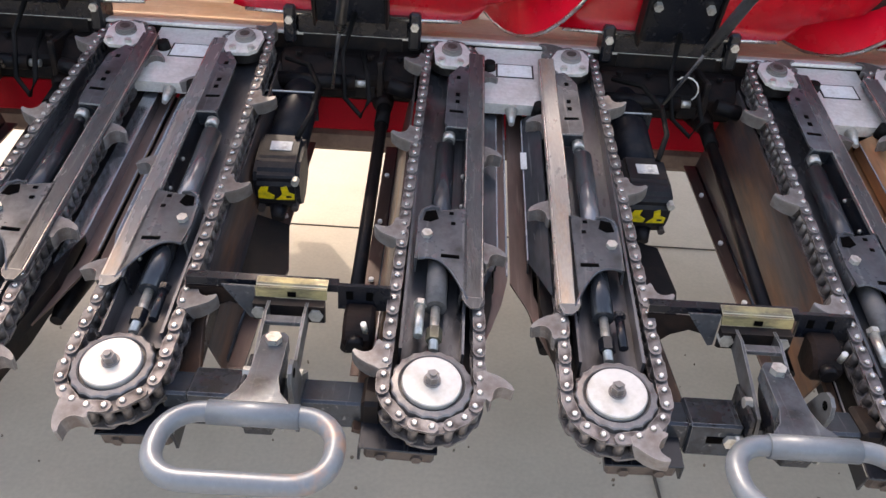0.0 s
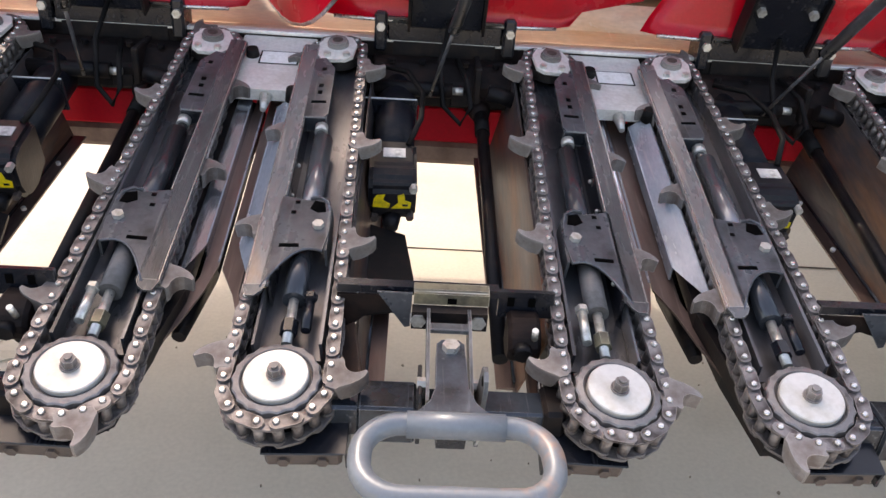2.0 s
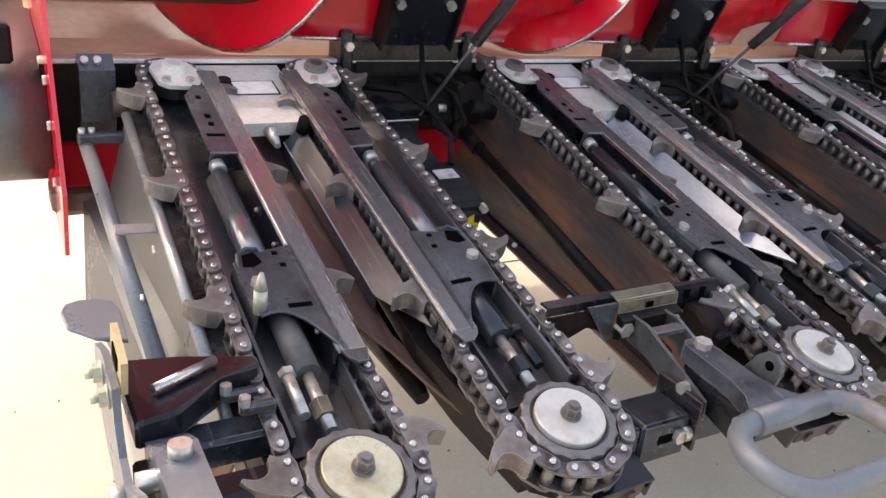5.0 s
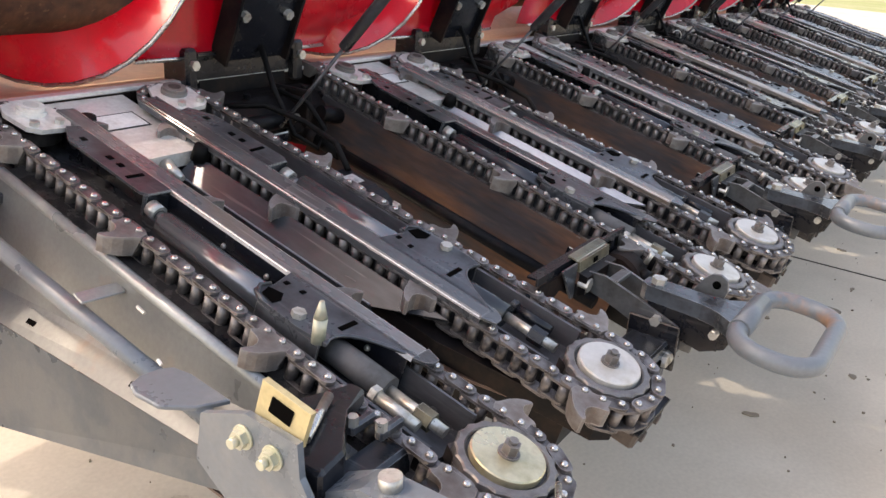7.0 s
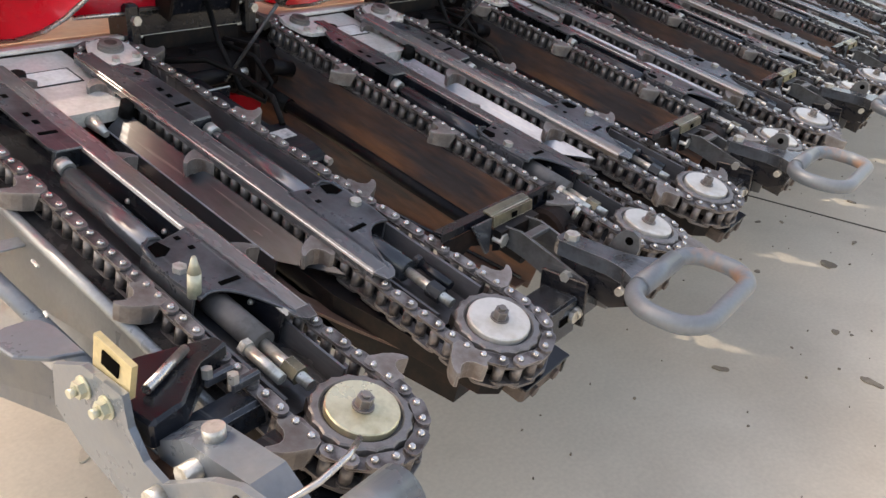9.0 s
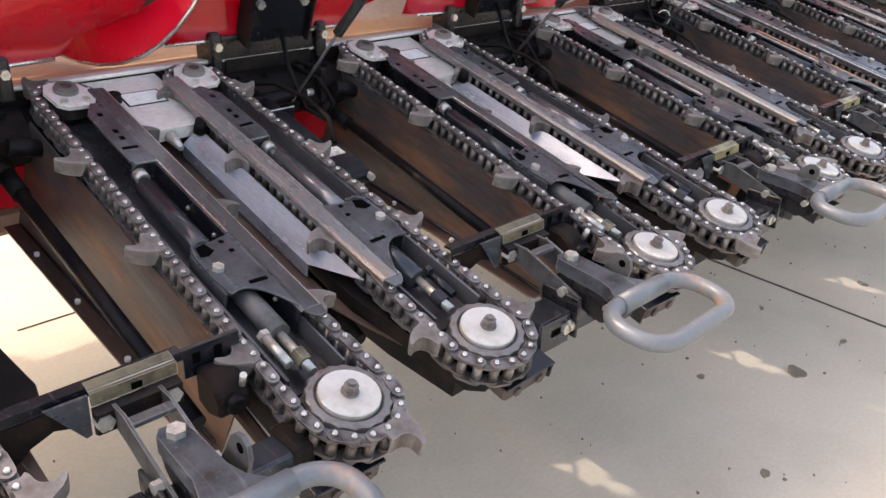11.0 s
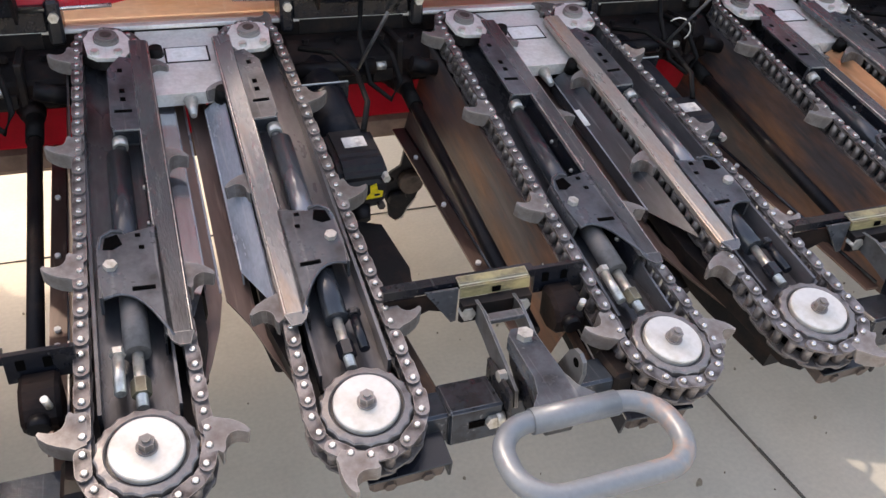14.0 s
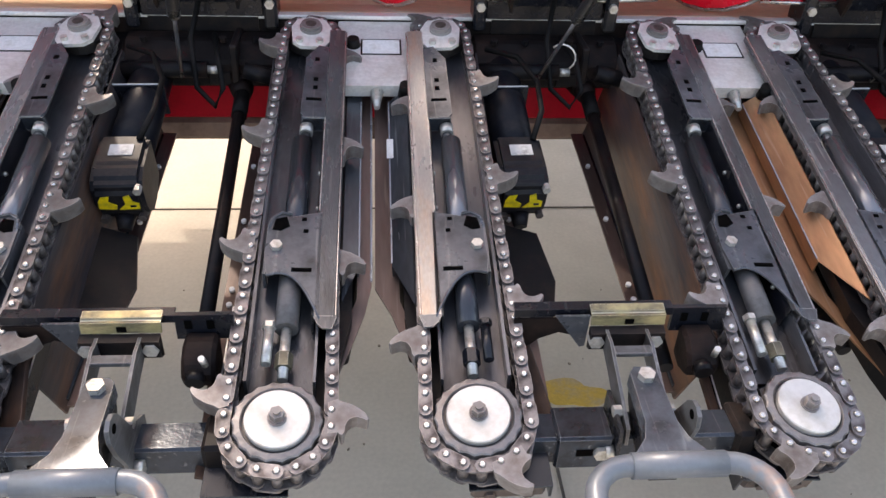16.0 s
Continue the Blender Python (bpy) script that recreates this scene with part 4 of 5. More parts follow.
gap = build_gap()
for k in range(ROWS - 1):
    x = PITCH * k + PITCH / 2
    for ob in gap:
        if k == 0:
            ob.matrix_basis = Matrix.Translation((x, 0, 0))
        else:
            cp = copy_thing(ob, Matrix.Translation((x, 0, 0)))
            if k == 3 and ob.name.startswith("hinge_bracket"):
                bm = bmesh.new()
                sweep(bm, [(0.02 + 0.026 * math.cos(a), 0.86 - 0.012 * math.cos(a), 0.83 + 0.028 * math.sin(a)) for a in [-0.9 + i * 0.42 for i in range(9)]], 0.002, 6)
                part("wire_loop", bm, SILVER, cp, "pale looped wire")
            if k >= 2 and ob.name.startswith("hold_down_bracket"):
                tagged(cp, "dark cross bracket with a yellow zinc plate and bolts", "machine part", "hold-down brackets between the rows")
                for c in cp.children:
                    if c.name.startswith("spacer_plate"):
                        c.data = c.data.copy()
                        c.data.materials[0] = SPACER
                        tagged(c, "yellow zinc-plated spacer plate")

# dark plate with a boss, hung from the lower beam in the third gap
hp = new("hanger_plate")
HX, HZ = 2.03, 0.405
bm = bmesh.new()
rim = [(0.012, 0.16), (0.034, 0.16), (0.04, 0.085), (0.05, 0.06), (0.052, 0.02), (0.036, -0.02), (0.012, -0.05), (0.0, -0.074), (-0.02, -0.08), (-0.036, -0.066), (-0.04, -0.03), (-0.05, -0.006), (-0.05, 0.03), (-0.034, 0.06), (-0.006, 0.076)]
profile(bm, [(HX + x, HZ + z) for x, z in rim], 0.988, 1.0)
bmesh.ops.bevel(bm, geom=bm.edges[:], offset=0.002, segments=1, affect="EDGES")
body = part("plate", bm, NAVY, hp)
part("boss", mesh(rod, (HX + 0.018, 0.988, HZ + 0.036), (HX + 0.018, 0.965, HZ + 0.03), 0.034, 18, 0.03), TOE, hp, "dusty round boss")
part("lower_boss", mesh(rod, (HX - 0.016, 0.988, HZ - 0.012), (HX - 0.016, 0.972, HZ - 0.016), 0.026, 16, 0.022), NAVY, hp)
part("hole", mesh(rod, (HX - 0.03, 0.9875, HZ + 0.042), (HX - 0.03, 0.9868, HZ + 0.042), 0.006, 10), HOLE, body)
part("worn_edge", mesh(sweep, [(HX + x, 0.9875, HZ + z) for x, z in rim[5:9]], 0.002, 6), BRIGHT, body, "bare scraped edge")
tagged(hp, "dark cast hanger plate with a boss under the beam", "machine part")

# silver plates between the rear sprockets
plate = new("rear_cover_plate")
bm = bmesh.new()
box(bm, (-0.085, 0.79, -0.05), (0.085, 1.045, -0.04), None, 0.002)
box(bm, (-0.085, 0.785, -0.065), (0.085, 0.792, -0.038))
sheet = part("sheet", bm, SILVER, plate)
bm = bmesh.new()
box(bm, (-0.03, 0.9, -0.04), (0.05, 0.95, -0.0385))
part("label", bm, LABEL, plate, "white paper label")
part("label_border", mesh(box, (-0.034, 0.896, -0.0402), (0.054, 0.954, -0.0392)), BLACKMETAL, plate, "thin black label border")
for x, y in ((-0.05, 0.93), (0.06, 0.77)):
    part("knob", mesh(rod, (x, y, -0.05), (x, y, -0.022), 0.017, 14, 0.013), RUBBER, plate)
bm = bmesh.new()
rod(bm, (0.0, 0.785, -0.055), (0.0, 0.74, -0.06), 0.014, 10, 0.006)
part("stud", bm, BOLT, plate)
tagged(plate, "galvanised sheet cover plate with a white label", "machine part", "cover plates between rear sprockets")
for k in range(ROWS):
    m = arm_pose(PITCH * k)
    if k == 0:
        plate.matrix_basis = m
    else:
        copy_thing(plate, m)

# ---------- auger and trough behind ----------
X0, X1 = -0.36, PITCH * (ROWS - 1) + 0.4
trough = new("auger_trough")
bm = bmesh.new()
prof = [(1.02, 0.85), (1.04, 0.864), (1.08, 0.858), (1.14, 0.848), (1.24, 0.86), (1.33, 0.92), (1.38, 1.02), (1.4, 1.2)]
a = [bm.verts.new((X0, y, z)) for y, z in prof] + [bm.verts.new((X0, y + 0.004, z - 0.012)) for y, z in prof[::-1]]
b = [bm.verts.new((X1, v.co.y, v.co.z)) for v in a]
n = len(a)
bm.faces.new(a)
bm.faces.new(b[::-1])
for i in range(n):
    bm.faces.new((a[i], a[(i + 1) % n], b[(i + 1) % n], b[i]))
part("pan", bm, TAN, trough)
# dark filler sheet, added where the rear of the gaps reads dark
part("apron", mesh(box, (X0, 1.004, 0.71), (X1, 1.016, 0.856)), SHADEDIRT, trough, "near-black filler sheet added behind the gaps")
bm = bmesh.new()
box(bm, (X0, 1.0, 0.617), (X1, 1.06, 0.708), None, 0.006)
part("front_beam", bm, REDBEAM, trough, "red painted steel beam")
bm = bmesh.new()
box(bm, (X0, 1.005, 0.553), (X1, 1.1, 0.6165), None, 0.014)
part("lower_beam", bm, TANBEAM, trough, "dusty brown lower beam")
part("front_lip", mesh(box, (X0, 1.003, 0.857), (X1, 1.03, 0.866), None, 0.002), SILVER, trough, "bright galvanised front lip")
# unseen rear wall on struts, added to shade ground, open at the feeder house
for x0, x1, z0 in ((X0 - 0.1, 0.25, 0.74), (0.25, 1.6, 0.58), (3.52, X1, 0.58)):
    bm = bmesh.new()
    upright(bm, [(1.8, z0), (1.815, z0), (1.79, 1.62), (1.775, 1.62)], x0, x1)
    part("rear_wall", bm, SLATE, trough, "unseen dark grey sheet wall added to shade the yard")
for x in (0.28, 0.7, 1.5, 3.6, 4.4, X1 - 0.08):
    part("strut", mesh(box, (x, 1.4, 1.0), (x + 0.06, 1.8, 1.06)), SLATE, trough)
    # hangers step the wall's lower edge to break up its shadow
    part("hanger", mesh(box, (x - 0.02, 1.79, 0.45), (x + 0.1, 1.799, 0.62)), BLACK, trough)
tagged(trough, "worn tan steel auger trough on red beams", "machine part")

auger = new("auger")
AY, AZ, AR = 1.13, 1.055, 0.195
bm = bmesh.new()
rod(bm, (X0 + 0.02, AY, AZ), (X1, AY, AZ), 0.1, 28)
part("tube", bm, RUST, auger, "brown worn steel tube")
for x0, x1 in ((-0.32, 1.3), (1.72, X1 - 0.1)):
    bm, edge, prev = bmesh.new(), [], None
    steps = int((x1 - x0) * 34)
    for i in range(steps + 1):
        x = x0 + (x1 - x0) * i / steps
        a = 2 * math.pi * x / PITCH - math.pi / 2
        cur = [bm.verts.new((x + dx, AY - r * math.cos(a), AZ + r * math.sin(a))) for r, dx in ((0.09, 0), (AR, 0), (AR, 0.006), (0.09, 0.006))]
        edge.append((x + 0.003, AY - AR * math.cos(a), AZ + AR * math.sin(a)))
        if prev:
            for q in (0, 2):
                bm.faces.new((prev[q], prev[q + 1], cur[q + 1], cur[q])).smooth = True
        prev = cur
    flight = part("flighting", bm, REDP, auger, "red helical flighting")
    part("flight_edge", mesh(sweep, edge, 0.005, 6), BRIGHT, flight, "polished bare steel edge")
tagged(auger, "red painted feed auger with worn flighting", "auger")

# hoods, tipped up on their hinges
hood = new("row_hood")
bm = bmesh.new()
sec = [(-0.285, 0.0), (-0.25, -0.025), (-0.13, -0.04), (0.0, -0.045), (0.13, -0.04), (0.25, -0.025), (0.285, 0.0)]
# rows above 0.2 are unseen, slit so that sun patches fall on the concrete
SEAM = ((0.0, 0.0, 0.17), (0.035, 0.02, 0.16), (0.07, 0.1, 0.04), (0.13, 0.142, 0.03), (0.2, 0.15, 0.03), (0.235, 0.14, 0.13), (0.42, 0.14, 0.16), (0.43, 0.13, 0.02), (0.49, 0.12, 0.05),
        (0.53, 0.11, 0.005), (0.75, 0.05, 0.005), (0.92, 0.0, 0.01), (1.05, 0.0, 0.12), (1.15, 0.0, 0.2), (1.22, 0.0, 0.32), (1.26, 0.0, 0.5))


def hood_sheet(bm, rows, back):
    """The hood's skin; each row: height, sideways shift of the seam to the next hood, width of that seam."""
    lines = []
    for z0, shift, slit in rows:
        right, left = 0.381 + shift - slit / 2, 0.381 - shift - slit / 2
        lines.append([bm.verts.new((x * (right if x > 0 else left) / 0.285, y + back, z0)) for x, y in sec])
    for p, q in zip(lines, lines[1:]):
        for i in range(len(sec) - 1):
            bm.faces.new((p[i], p[i + 1], q[i + 1], q[i])).smooth = True


hood_sheet(bm, SEAM, 0.0)
bmesh.ops.solidify(bm, geom=bm.faces[:], thickness=0.006)
shell = part("shell", bm, REDP, hood)
# pale reflector panel, added out of view to brighten the arms
bm = bmesh.new()
hood_sheet(bm, [(z, a, g + 0.01) for z, a, g in SEAM[3:]], -0.014)
bmesh.ops.solidify(bm, geom=bm.faces[:], thickness=0.003)
part("liner", bm, BOUNCE, hood, "unseen pale panel added to bounce light onto the arms")
for sx in (-1, 1):
    part("trim", mesh(rod, (sx * 0.26, -0.024, -0.002), (sx * 0.09, -0.042, -0.002), 0.005, 8), BRIGHT, shell, "bright edge trim")
tagged(hood, "red painted row hood tipped up on its hinge", "machine part", "tipped-up hoods")
for k in range(0, ROWS):
    m = pose(PITCH * k + PITCH / 2, 1.04, 0.912, 2, 0, 0)
    if k == 0:
        hood.matrix_basis = m
    else:
        copy_thing(hood, m)

# wider unseen end hood tipped up before the others, added for shade
copy_thing(hood, pose(-0.28, 0.985, 1.075, 2, 0, 0) @ Matrix.Diagonal((1.35, 1, 1, 1)))

# unseen feeder house and stands, added to shade the yard and carry the trough
fh = new("feeder_house")
bm = bmesh.new()
upright(bm, [(1.398, 0.72), (1.398, 1.5), (4.6, 2.6), (4.6, 1.5)], 1.62, 3.5)
part("casing", bm, SLATE, fh)
for x in (2.1, 3.35):
    part("stand", mesh(box, (x - 0.04, 4.2, 0.0), (x + 0.04, 4.28, 1.36)), BLACK, fh)
tagged(fh, "unseen dark grey feeder house on black stands, added for shade", "machine part")

# ---------- left end ----------
es = new("end_sheet")
bm = bmesh.new()
upright(bm, [(0.9, 0.52), (0.84, 0.66), (0.92, 0.9), (0.98, 1.2), (1.42, 1.25), (1.42, 0.6)], -0.352, -0.344)
plate_ = part("plate", bm, REDP, es)
for y, z in ((0.95, 0.84), (0.94, 0.76), (0.92, 0.66)):
    part("bolt", mesh(rod, (-0.352, y, z), (-0.36, y, z), 0.009, 8), BOLT, plate_)
plate_ = part("inner_bracket", mesh(upright, [(0.985, 0.71), (1.0, 0.86), (0.96, 0.885), (0.935, 0.86), (0.955, 0.76)], -0.3, -0.24), SLATE, es, "grey folded bracket inside the plate")
for x in (-0.29, -0.268):
    part("bolt", mesh(rod, (x, 0.947, 0.872), (x, 0.94, 0.88), 0.007, 8), BOLT, plate_)
part("motor_stub", mesh(rod, (-0.25, 0.93, 0.8), (-0.205, 0.93, 0.8), 0.024, 16), TOE, es, "dusty round drive stub")
tagged(es, "red painted steel end plate of the header", "machine part")
dr = new("end_drum")
bm = bmesh.new()
hull = [(1.1 + 0.13 * math.cos(radians(a)), 0.742 + 0.13 * math.sin(radians(a))) for a in range(96, 271, 6)]
# rear lobe is unseen, added for its rounded shadow on the concrete
hull += [(1.52 + 0.15 * math.cos(radians(a)), 0.79 + 0.15 * math.sin(radians(a))) for a in range(-90, 97, 6)]
upright(bm, hull, -0.485, -0.353)
for f in bm.faces:
    f.smooth = len(f.verts) == 4
part("shell", bm, DRUM, dr)
part("rim", mesh(sweep, [(-0.485, y, z) for y, z in hull], 0.004, 8, True), BLACKMETAL, dr)
bm = bmesh.new()
rows = []
for i in range(9):
    a = radians(188 + 4.2 * i)
    w = 0.012 + 0.016 * math.sin(math.pi * (i + 1) / 10) + 0.003 * math.sin(5 * i)
    rows.append([bm.verts.new((x, 1.1 + r * math.cos(a), 0.742 + r * math.sin(a))) for x, r in ((-0.481, 0.1302), (-0.481, 0.1312), (-0.481 + w, 0.1312), (-0.481 + w, 0.1302))])
for a, b in zip(rows, rows[1:]):
    for i in range(4):
        bm.faces.new((a[i], a[(i + 1) % 4], b[(i + 1) % 4], b[i]))
bm.faces.new(rows[0])
bm.faces.new(rows[-1][::-1])
part("scuff", bm, SCUFF, dr, "tan scuffed patch")
part("latch", mesh(box, (-0.45, 0.985, 0.86), (-0.4, 1.02, 0.93), None, 0.006), BLACKMETAL, dr)
tagged(dr, "dark grey rounded sheet guard with a tan scuff", "machine part")

pipe = new("end_pipe")
bm = bmesh.new()
rod(bm, (-0.306, 0.855, 0.75), (-0.292, 0.28, 0.608), 0.0122, 16)
part("tube", bm, GREY, pipe)
lug = part("lug", mesh(box, (-0.32, 0.838, 0.752), (-0.205, 0.86, 0.77), None, 0.003), SLATE, pipe, "flat steel lug at the tube's end")
for x in (-0.312, -0.296):
    part("bolt", mesh(rod, (x, 0.848, 0.769), (x, 0.848, 0.78), 0.006, 8), BOLT, lug)
part("bracket", mesh(box, (-0.03, -0.012, -0.002), (0.03, 0.012, 0.002), pose(-0.275, 0.56, 0.705, 12, 0, -8), 0.001), ENDGREY, pipe, "small flat bracket beside the tube")
bm = bmesh.new()
pad = [(-0.402, 0.31), (-0.396, 0.326), (-0.38, 0.332), (-0.357, 0.33), (-0.343, 0.322), (-0.337, 0.3), (-0.338, 0.236), (-0.372, 0.25), (-0.398, 0.276)]
prism(bm, [(x + 0.37, y - 0.28) for x, y in pad], -0.002, 0.004, pose(-0.37, 0.28, 0.7065, 6, 0, 0))
bmesh.ops.bevel(bm, geom=[e for e in bm.edges if all(v.co.z > 0.7 for v in e.verts)], offset=0.0015, segments=1, affect="EDGES")
part("pad", bm, GREY, pipe, "blue-grey steel pad")
tagged(pipe, "grey steel tube with a slate foot pad", "machine part")

div = new("end_divider_frame")
bm = bmesh.new()
upright(bm, [(0.24, 0.705), (0.174, 0.732), (0.104, 0.728), (0.1, 0.69), (0.08, 0.66), (0.05, 0.65), (0.02, 0.668), (-0.03, 0.7), (-0.07, 0.716), (-0.14, 0.715), (-0.176, 0.7),
             (-0.186, 0.64), (-0.16, 0.59), (-0.08, 0.56), (0.03, 0.56), (0.1, 0.577), (0.2, 0.61), (0.25, 0.645)], -0.374, -0.366)
side = part("side_plate", bm, GREY, div)
for y, z in ((0.176, 0.705), (0.135, 0.7)):
    part("bolt", mesh(rod, (-0.374, y, z), (-0.384, y, z), 0.0105, 6), OLIVE, side)
    part("stud", mesh(rod, (-0.384, y, z), (-0.392, y, z), 0.0055, 10), OLIVE, side)
    part("washer", mesh(rod, (-0.374, y, z), (-0.3765, y, z), 0.0135, 16), OLIVE, side)
part("pin", mesh(rod, (-0.374, 0.055, 0.632), (-0.388, 0.055, 0.632), 0.013, 14), BOLT, side)
part("pin", mesh(rod, (-0.374, -0.088, 0.684), (-0.392, -0.088, 0.684), 0.012, 14), BOLT, side)
gold = part("slotted_plate", mesh(upright, [(0.171, 0.727), (0.158, 0.773), (0.095, 0.76), (0.108, 0.716)], -0.365, -0.358), GOLD, div, "yellow zinc-plated slotted plate")
part("slot", mesh(upright, [(0.15, 0.742), (0.144, 0.76), (0.116, 0.754), (0.122, 0.736)], -0.3665, -0.3648), HOLE, gold)
bm = bmesh.new()
prism(bm, [(-0.356, 0.222), (-0.29, 0.206), (-0.205, 0.182), (-0.205, 0.16), (-0.255, 0.15), (-0.31, 0.098), (-0.356, 0.09)], 0.655, 0.69)
bmesh.ops.bevel(bm, geom=bm.edges[:], offset=0.004, segments=1, affect="EDGES")
arm_ = part("cross_arm", bm, BLACK, div, "glossy blue-black tapered cross arm")
part("bright_rod", mesh(rod, (-0.33, 0.135, 0.698), (-0.255, 0.172, 0.698), 0.006, 10), BRIGHT, arm_)
for x, y in ((-0.235, 0.14), (-0.222, 0.11)):
    part("clamp", mesh(box, (x - 0.022, y - 0.006, 0.66), (x + 0.02, y + 0.006, 0.674), None, 0.003), SLATE, arm_)
    part("clamp_bolt", mesh(rod, (x - 0.016, y, 0.672), (x - 0.016, y, 0.684), 0.007, 6), BOLT, arm_)
bm = bmesh.new()
ring(bm, 0.024, 0.031, 0.0, 0.132, 28, pose(-0.366, -0.138, 0.658, 0, 90, 0))
for f in bm.faces:
    f.smooth = abs(f.calc_center_median().x + 0.3) < 0.06
stub = part("cross_stub", bm, GREY, div, "short blue-grey cross tube")
part("stub_plug", mesh(rod, (-0.30, -0.138, 0.658), (-0.262, -0.138, 0.658), 0.0238, 20), BLACKMETAL, stub)
bm = bmesh.new()
sweep(bm, [(-0.262, -0.16, 0.662), (-0.242, -0.205, 0.664), (-0.224, -0.265, 0.665), (-0.212, -0.315, 0.666), (-0.214, -0.345, 0.666), (-0.232, -0.366, 0.666), (-0.262, -0.374, 0.666),
           (-0.33, -0.374, 0.666), (-0.362, -0.362, 0.666), (-0.376, -0.336, 0.666), (-0.374, -0.3, 0.666), (-0.355, -0.16, 0.662)], 0.0155, 14)
part("end_grip", bm, GREY, div, "blue-grey tubular end grip")
for y, z in ((-0.068, 0.7), (-0.068, 0.672), (-0.108, 0.7), (-0.108, 0.668)):
    part("pin_hole", mesh(rod, (-0.3735, y, z), (-0.3755, y, z), 0.006, 10), RUBBER, side)
bm = bmesh.new()
upright(bm, [(0.1, 0.66), (0.05, 0.688), (-0.05, 0.69), (-0.09, 0.66), (-0.09, 0.63), (0.0, 0.61), (0.095, 0.63)], -0.347, -0.303)
lever = part("inner_lever", bm, GREY, div)
part("lever_bolt", mesh(rod, (-0.324, 0.03, 0.687), (-0.324, 0.031, 0.701), 0.012, 14), BOLT, lever)
part("spacer_tube", mesh(rod, (-0.366, 0.03, 0.664), (-0.32, 0.03, 0.664), 0.012, 10), BOLT, div)
part("corner_gusset", mesh(box, (-0.36, 0.06, 0.6), (-0.3, 0.1, 0.64), pose(0, 0, 0, 0, 0, 0), 0.004), RUST, div)
part("lower_arm", mesh(box, (-0.365, 0.012, 0.595), (-0.21, 0.055, 0.635), None, 0.005), BLACK, div)
part("cross_tube", mesh(box, (-0.325, 0.085, 0.612), (-0.21, 0.128, 0.65), None, 0.005), BARBLUE, div)
bm = bmesh.new()
sweep(bm, [(-0.394, -0.086, 0.684), (-0.396, -0.1, 0.7), (-0.38, -0.118, 0.722), (-0.34, -0.135, 0.738), (-0.3, -0.13, 0.738), (-0.27, -0.115, 0.732)], 0.0032, 8)
part("lynch_pin", bm, BRIGHT, div)
part("cone", mesh(rod, (-0.175, 0.263, 0.70), (-0.175, 0.259, 0.735), 0.009, 12), OLIVE, div)
part("cone_tip", mesh(rod, (-0.175, 0.259, 0.735), (-0.175, 0.257, 0.758), 0.009, 12, 0.003), OLIVE, div)
tagged(div, "blue-grey steel end divider frame with bolts", "machine part")
lo = new("end_shield")
A = arm_pose(0)


def quad_sheet(bm, a, b, c, d, thick):
    """A flat sheet through four corners, thickened."""
    f = bm.faces.new([bm.verts.new(p) for p in (a, b, c, d)])
    bmesh.ops.solidify(bm, geom=[f], thickness=thick)


ua, ub = A @ Vector((-0.248, 0.1, -0.055)), A @ Vector((-0.238, 0.86, -0.055))
part("ledge", mesh(quad_sheet, A @ Vector((-0.2, 0.1, -0.052)), A @ Vector((-0.19, 0.86, -0.052)), ub, ua, 0.004), BLACK, lo, "black top ledge")
upper = part("upper_sheet", mesh(quad_sheet, ua, ub, (-0.272, 0.9, 0.628), (-0.272, 0.2, 0.598), 0.004), ENDGREY, lo)
part("folded_edge", mesh(rod, ua, ub, 0.0085, 14), ENDGREY, lo, "worn folded edge")
for y, z, w in ((0.5, 0.7, 0.016), (0.42, 0.665, 0.008), (0.56, 0.735, 0.01)):
    x = -0.24 - 0.08 * (0.65 + 0.24 * y - 0.055 - z) / max(0.02, 0.24 * y - 0.05) - 0.004
    part("scuff", mesh(rod, (x, y, z), (x - 0.001, y - w, z - 0.004), 0.0025, 6), SILVER, upper)
part("flange", mesh(quad_sheet, (-0.272, 0.29, 0.602), (-0.272, 0.95, 0.63), (-0.307, 0.95, 0.606), (-0.299, 0.29, 0.578), 0.004), ENDGREY, lo)
for y in (0.43, 0.48, 0.72):
    part("slot", mesh(box, (-0.004, -0.009, -0.0005), (0.004, 0.009, 0.0012), pose(-0.287, y, 0.589 + 0.043 * (y - 0.29) + 0.0032, 2.4, -40, 0)), HOLE, lo)
part("lower_sheet", mesh(quad_sheet, (-0.299, 0.28, 0.577), (-0.307, 0.97, 0.605), (-0.318, 0.97, 0.37), (-0.306, 0.27, 0.545), 0.004), GREY, lo, "blue-grey lower sheet")
tagged(lo, "grey-green steel end shield with a slotted flange", "machine part")

# ---------- ground marks ----------
bm = bmesh.new()
rnd = random.Random(3)
near = [(24 + rnd.uniform(-0.6, 0.6), -60 + 4 * i) for i in range(31)]
prism(bm, near[::-1] + [(400, -60), (400, 60)], 0.0, 0.004)
tagged(new("lawn", done(bm, "lawn", GRASS)), "pale green grass beyond the concrete yard", "lawn", kind="structure")
bm = bmesh.new()
for i in range(80):
    y0, y1 = -8 + i * 0.25, -8 + (i + 1) * 0.25
    j = [0.0012 * math.sin(7.3 * i + 3 * e) for e in (0, 1)]
    prism(bm, [(2.69 + 0.5 * j[0], y0), (2.6965 + j[1], y0), (2.6965 + j[0], y1), (2.69 + 0.5 * j[1], y1)], 0.0, 0.004)
tagged(new("pavement_joint", done(bm, "pavement_joint", CRACK)), "dark joint line between concrete slabs", "joint", kind="structure")
bm = bmesh.new()
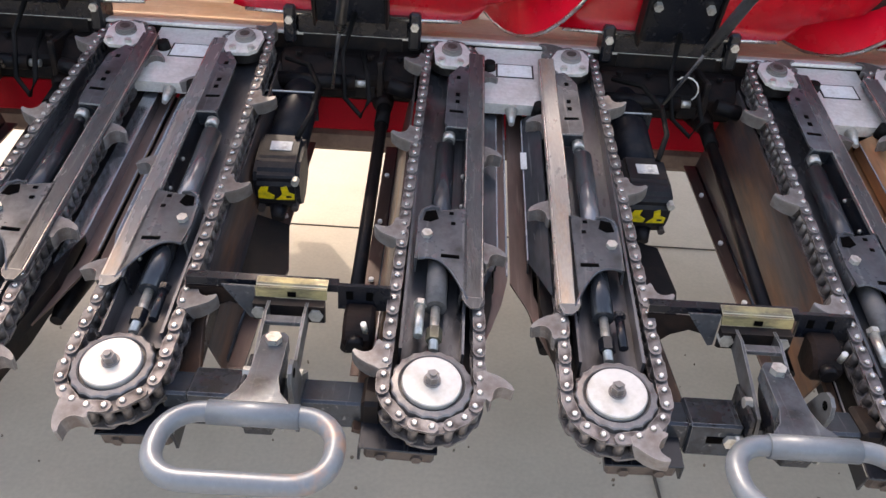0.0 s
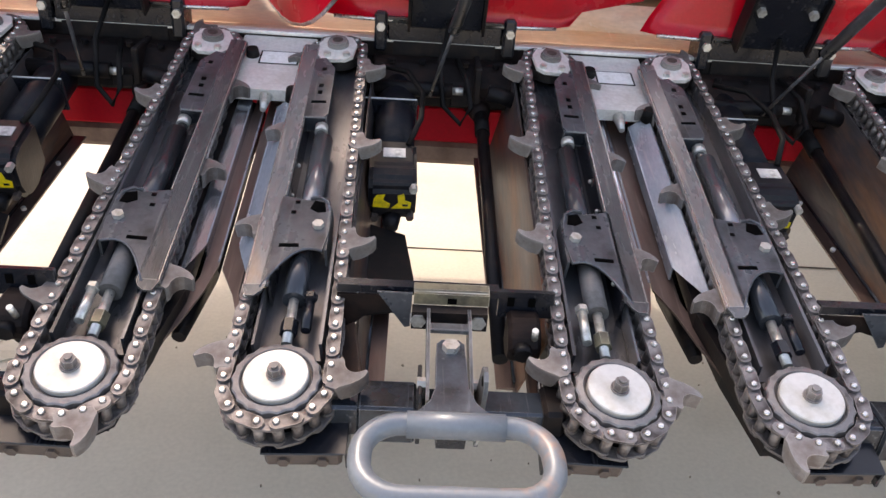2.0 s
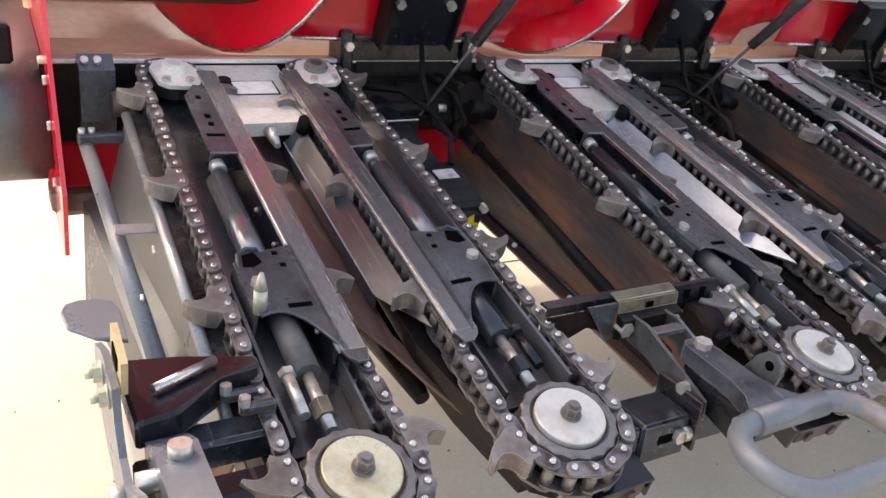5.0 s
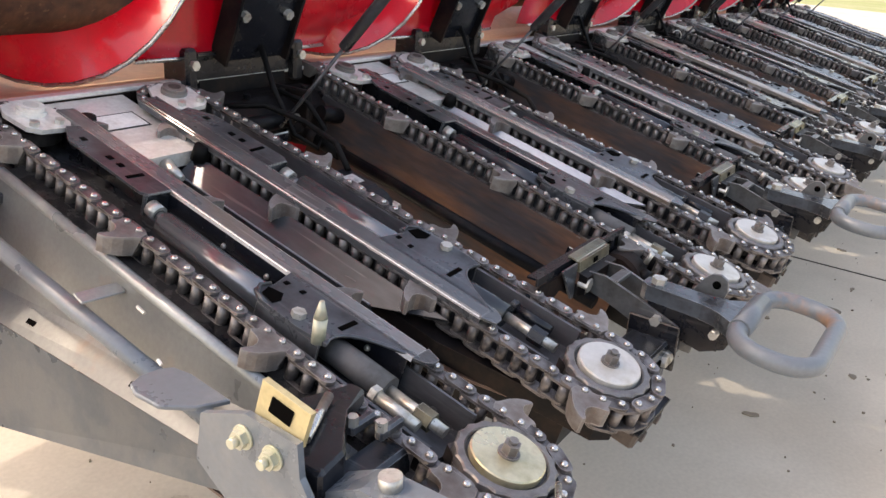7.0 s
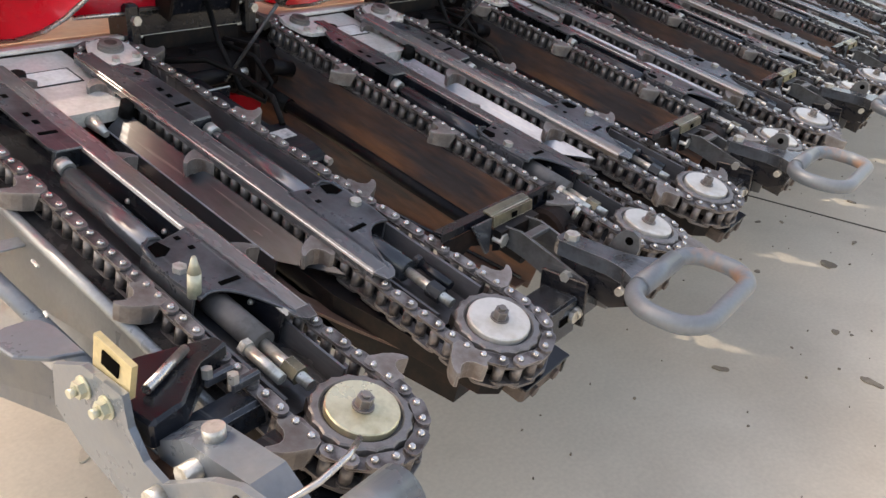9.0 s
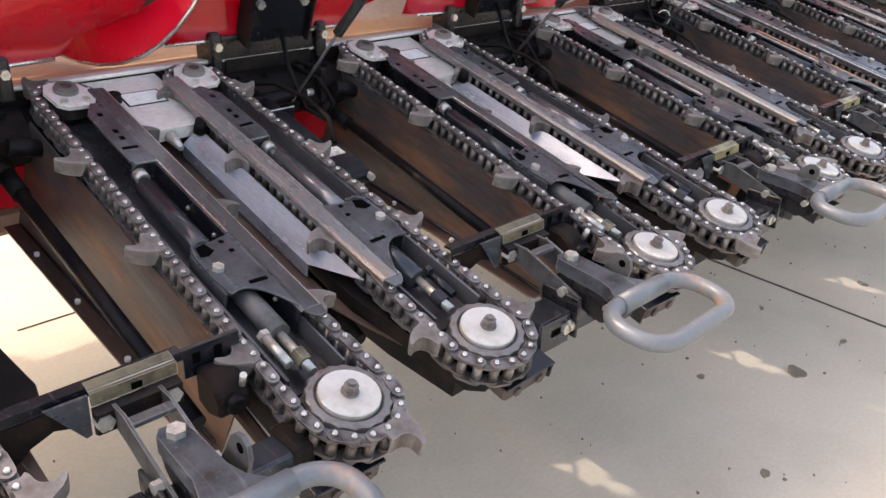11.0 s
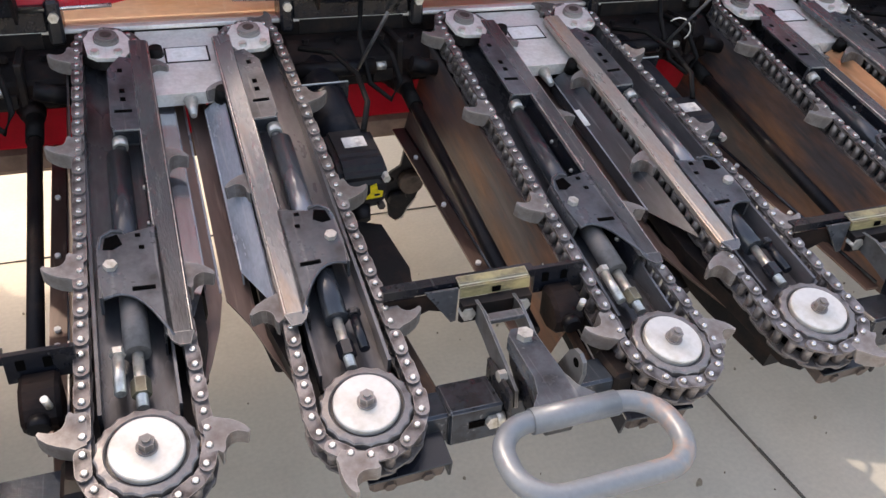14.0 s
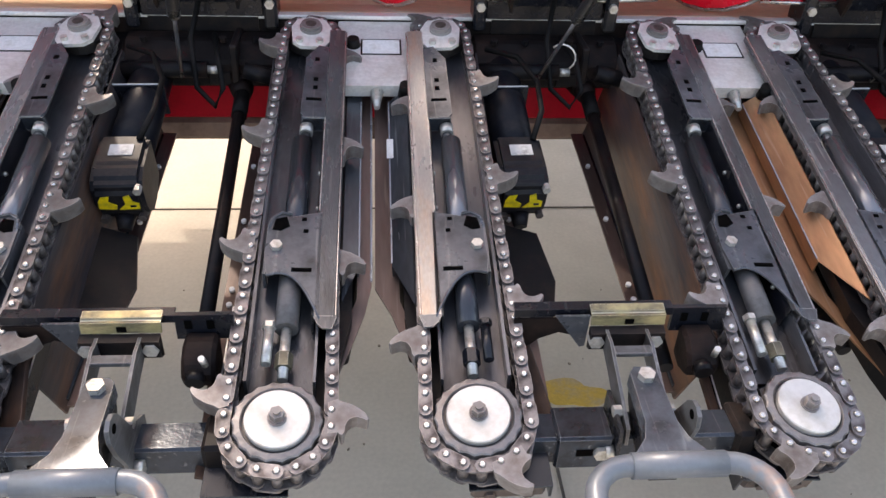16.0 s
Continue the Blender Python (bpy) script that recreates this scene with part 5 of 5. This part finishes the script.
for i in range(24):
    x0, x1 = 0.6 + i * 0.2, 0.6 + (i + 1) * 0.2
    j = [0.001 * math.sin(5.1 * i + 3 * e) for e in (0, 1)]
    prism(bm, [(x0, 1.588 + j[0]), (x1, 1.588 + j[1]), (x1, 1.592 + j[0]), (x0, 1.592 + j[1])], 0.0, 0.0035)
tagged(new("pavement_joint", done(bm, "pavement_joint", CRACK)), "thin dark cross joint between concrete slabs", "joint", kind="structure")
for i, (x, y, rx, ry) in enumerate(((2.21, -0.05, 0.032, 0.024), (1.012, 0.619, 0.03, 0.02), (-0.165, 0.676, 0.02, 0.012))):
    bm = bmesh.new()
    prism(bm, blob(x, y, rx, ry, i), 0.0, 0.004)
    tagged(new("oil_stain", done(bm, "oil_stain", STAIN)), "dark oil stain on the concrete", "stain", kind="structure")
bm = bmesh.new()
prism(bm, blob(2.78, 0.68, 0.08, 0.05, 9), 0.0, 0.004)
tagged(new("yellow_mark", done(bm, "yellow_mark", YSTAIN)), "faded yellow paint mark on the concrete", "stain", kind="structure")

for i, (x, y, rx, ry) in enumerate(((0.03, 0.87, 0.05, 0.022), (-0.03, 0.93, 0.03, 0.016), (0.1, 0.78, 0.04, 0.02))):
    bm = bmesh.new()
    prism(bm, blob(x, y, rx, ry, 70 + i, 26, 0.7 * i), 0.0, 0.0035)
    tagged(new("faint_stain", done(bm, "faint_stain", DAMP)), "faint dirty stain on the concrete", "stain", kind="structure")

# bits of dirt and small spots on the concrete
rnd = random.Random(11)
bm = bmesh.new()
for i in range(420):
    x, y, r = rnd.uniform(-0.6, 5.2), rnd.uniform(-1.2, 1.3), rnd.choice((0.0015, 0.002, 0.003, 0.0045)) * rnd.uniform(0.7, 1.4)
    prism(bm, blob(x, y, r, r * rnd.uniform(0.5, 1.0), i, 7, rnd.uniform(0, 3.1)), 0.0, rnd.uniform(0.003, 0.005))
tagged(new("ground_specks", done(bm, "ground_specks", STAIN)), "small dark bits of dirt on the concrete", "dirt", kind="stuff")
for i, (x, y, rx, ry) in enumerate(((2.5, -0.25, 0.022, 0.014), (2.62, -0.5, 0.02, 0.012), (1.72, -0.2, 0.016, 0.01), (1.5, -0.35, 0.03, 0.014), (2.95, 0.05, 0.018, 0.012), (1.279, -0.012, 0.02, 0.012), (1.971, 0.122, 0.011, 0.009), (2.427, 0.274, 0.012, 0.008), (2.491, -0.07, 0.016, 0.007), (2.493, 0.202, 0.011, 0.007), (2.9, -0.3, 0.012, 0.01))):
    bm = bmesh.new()
    prism(bm, blob(x, y, rx, ry, 40 + i, 20, 0.4 * i), 0.0, 0.0035)
    tagged(new("oil_stain", done(bm, "oil_stain", STAIN)), "dark oil stain on the concrete", "stain", kind="structure")
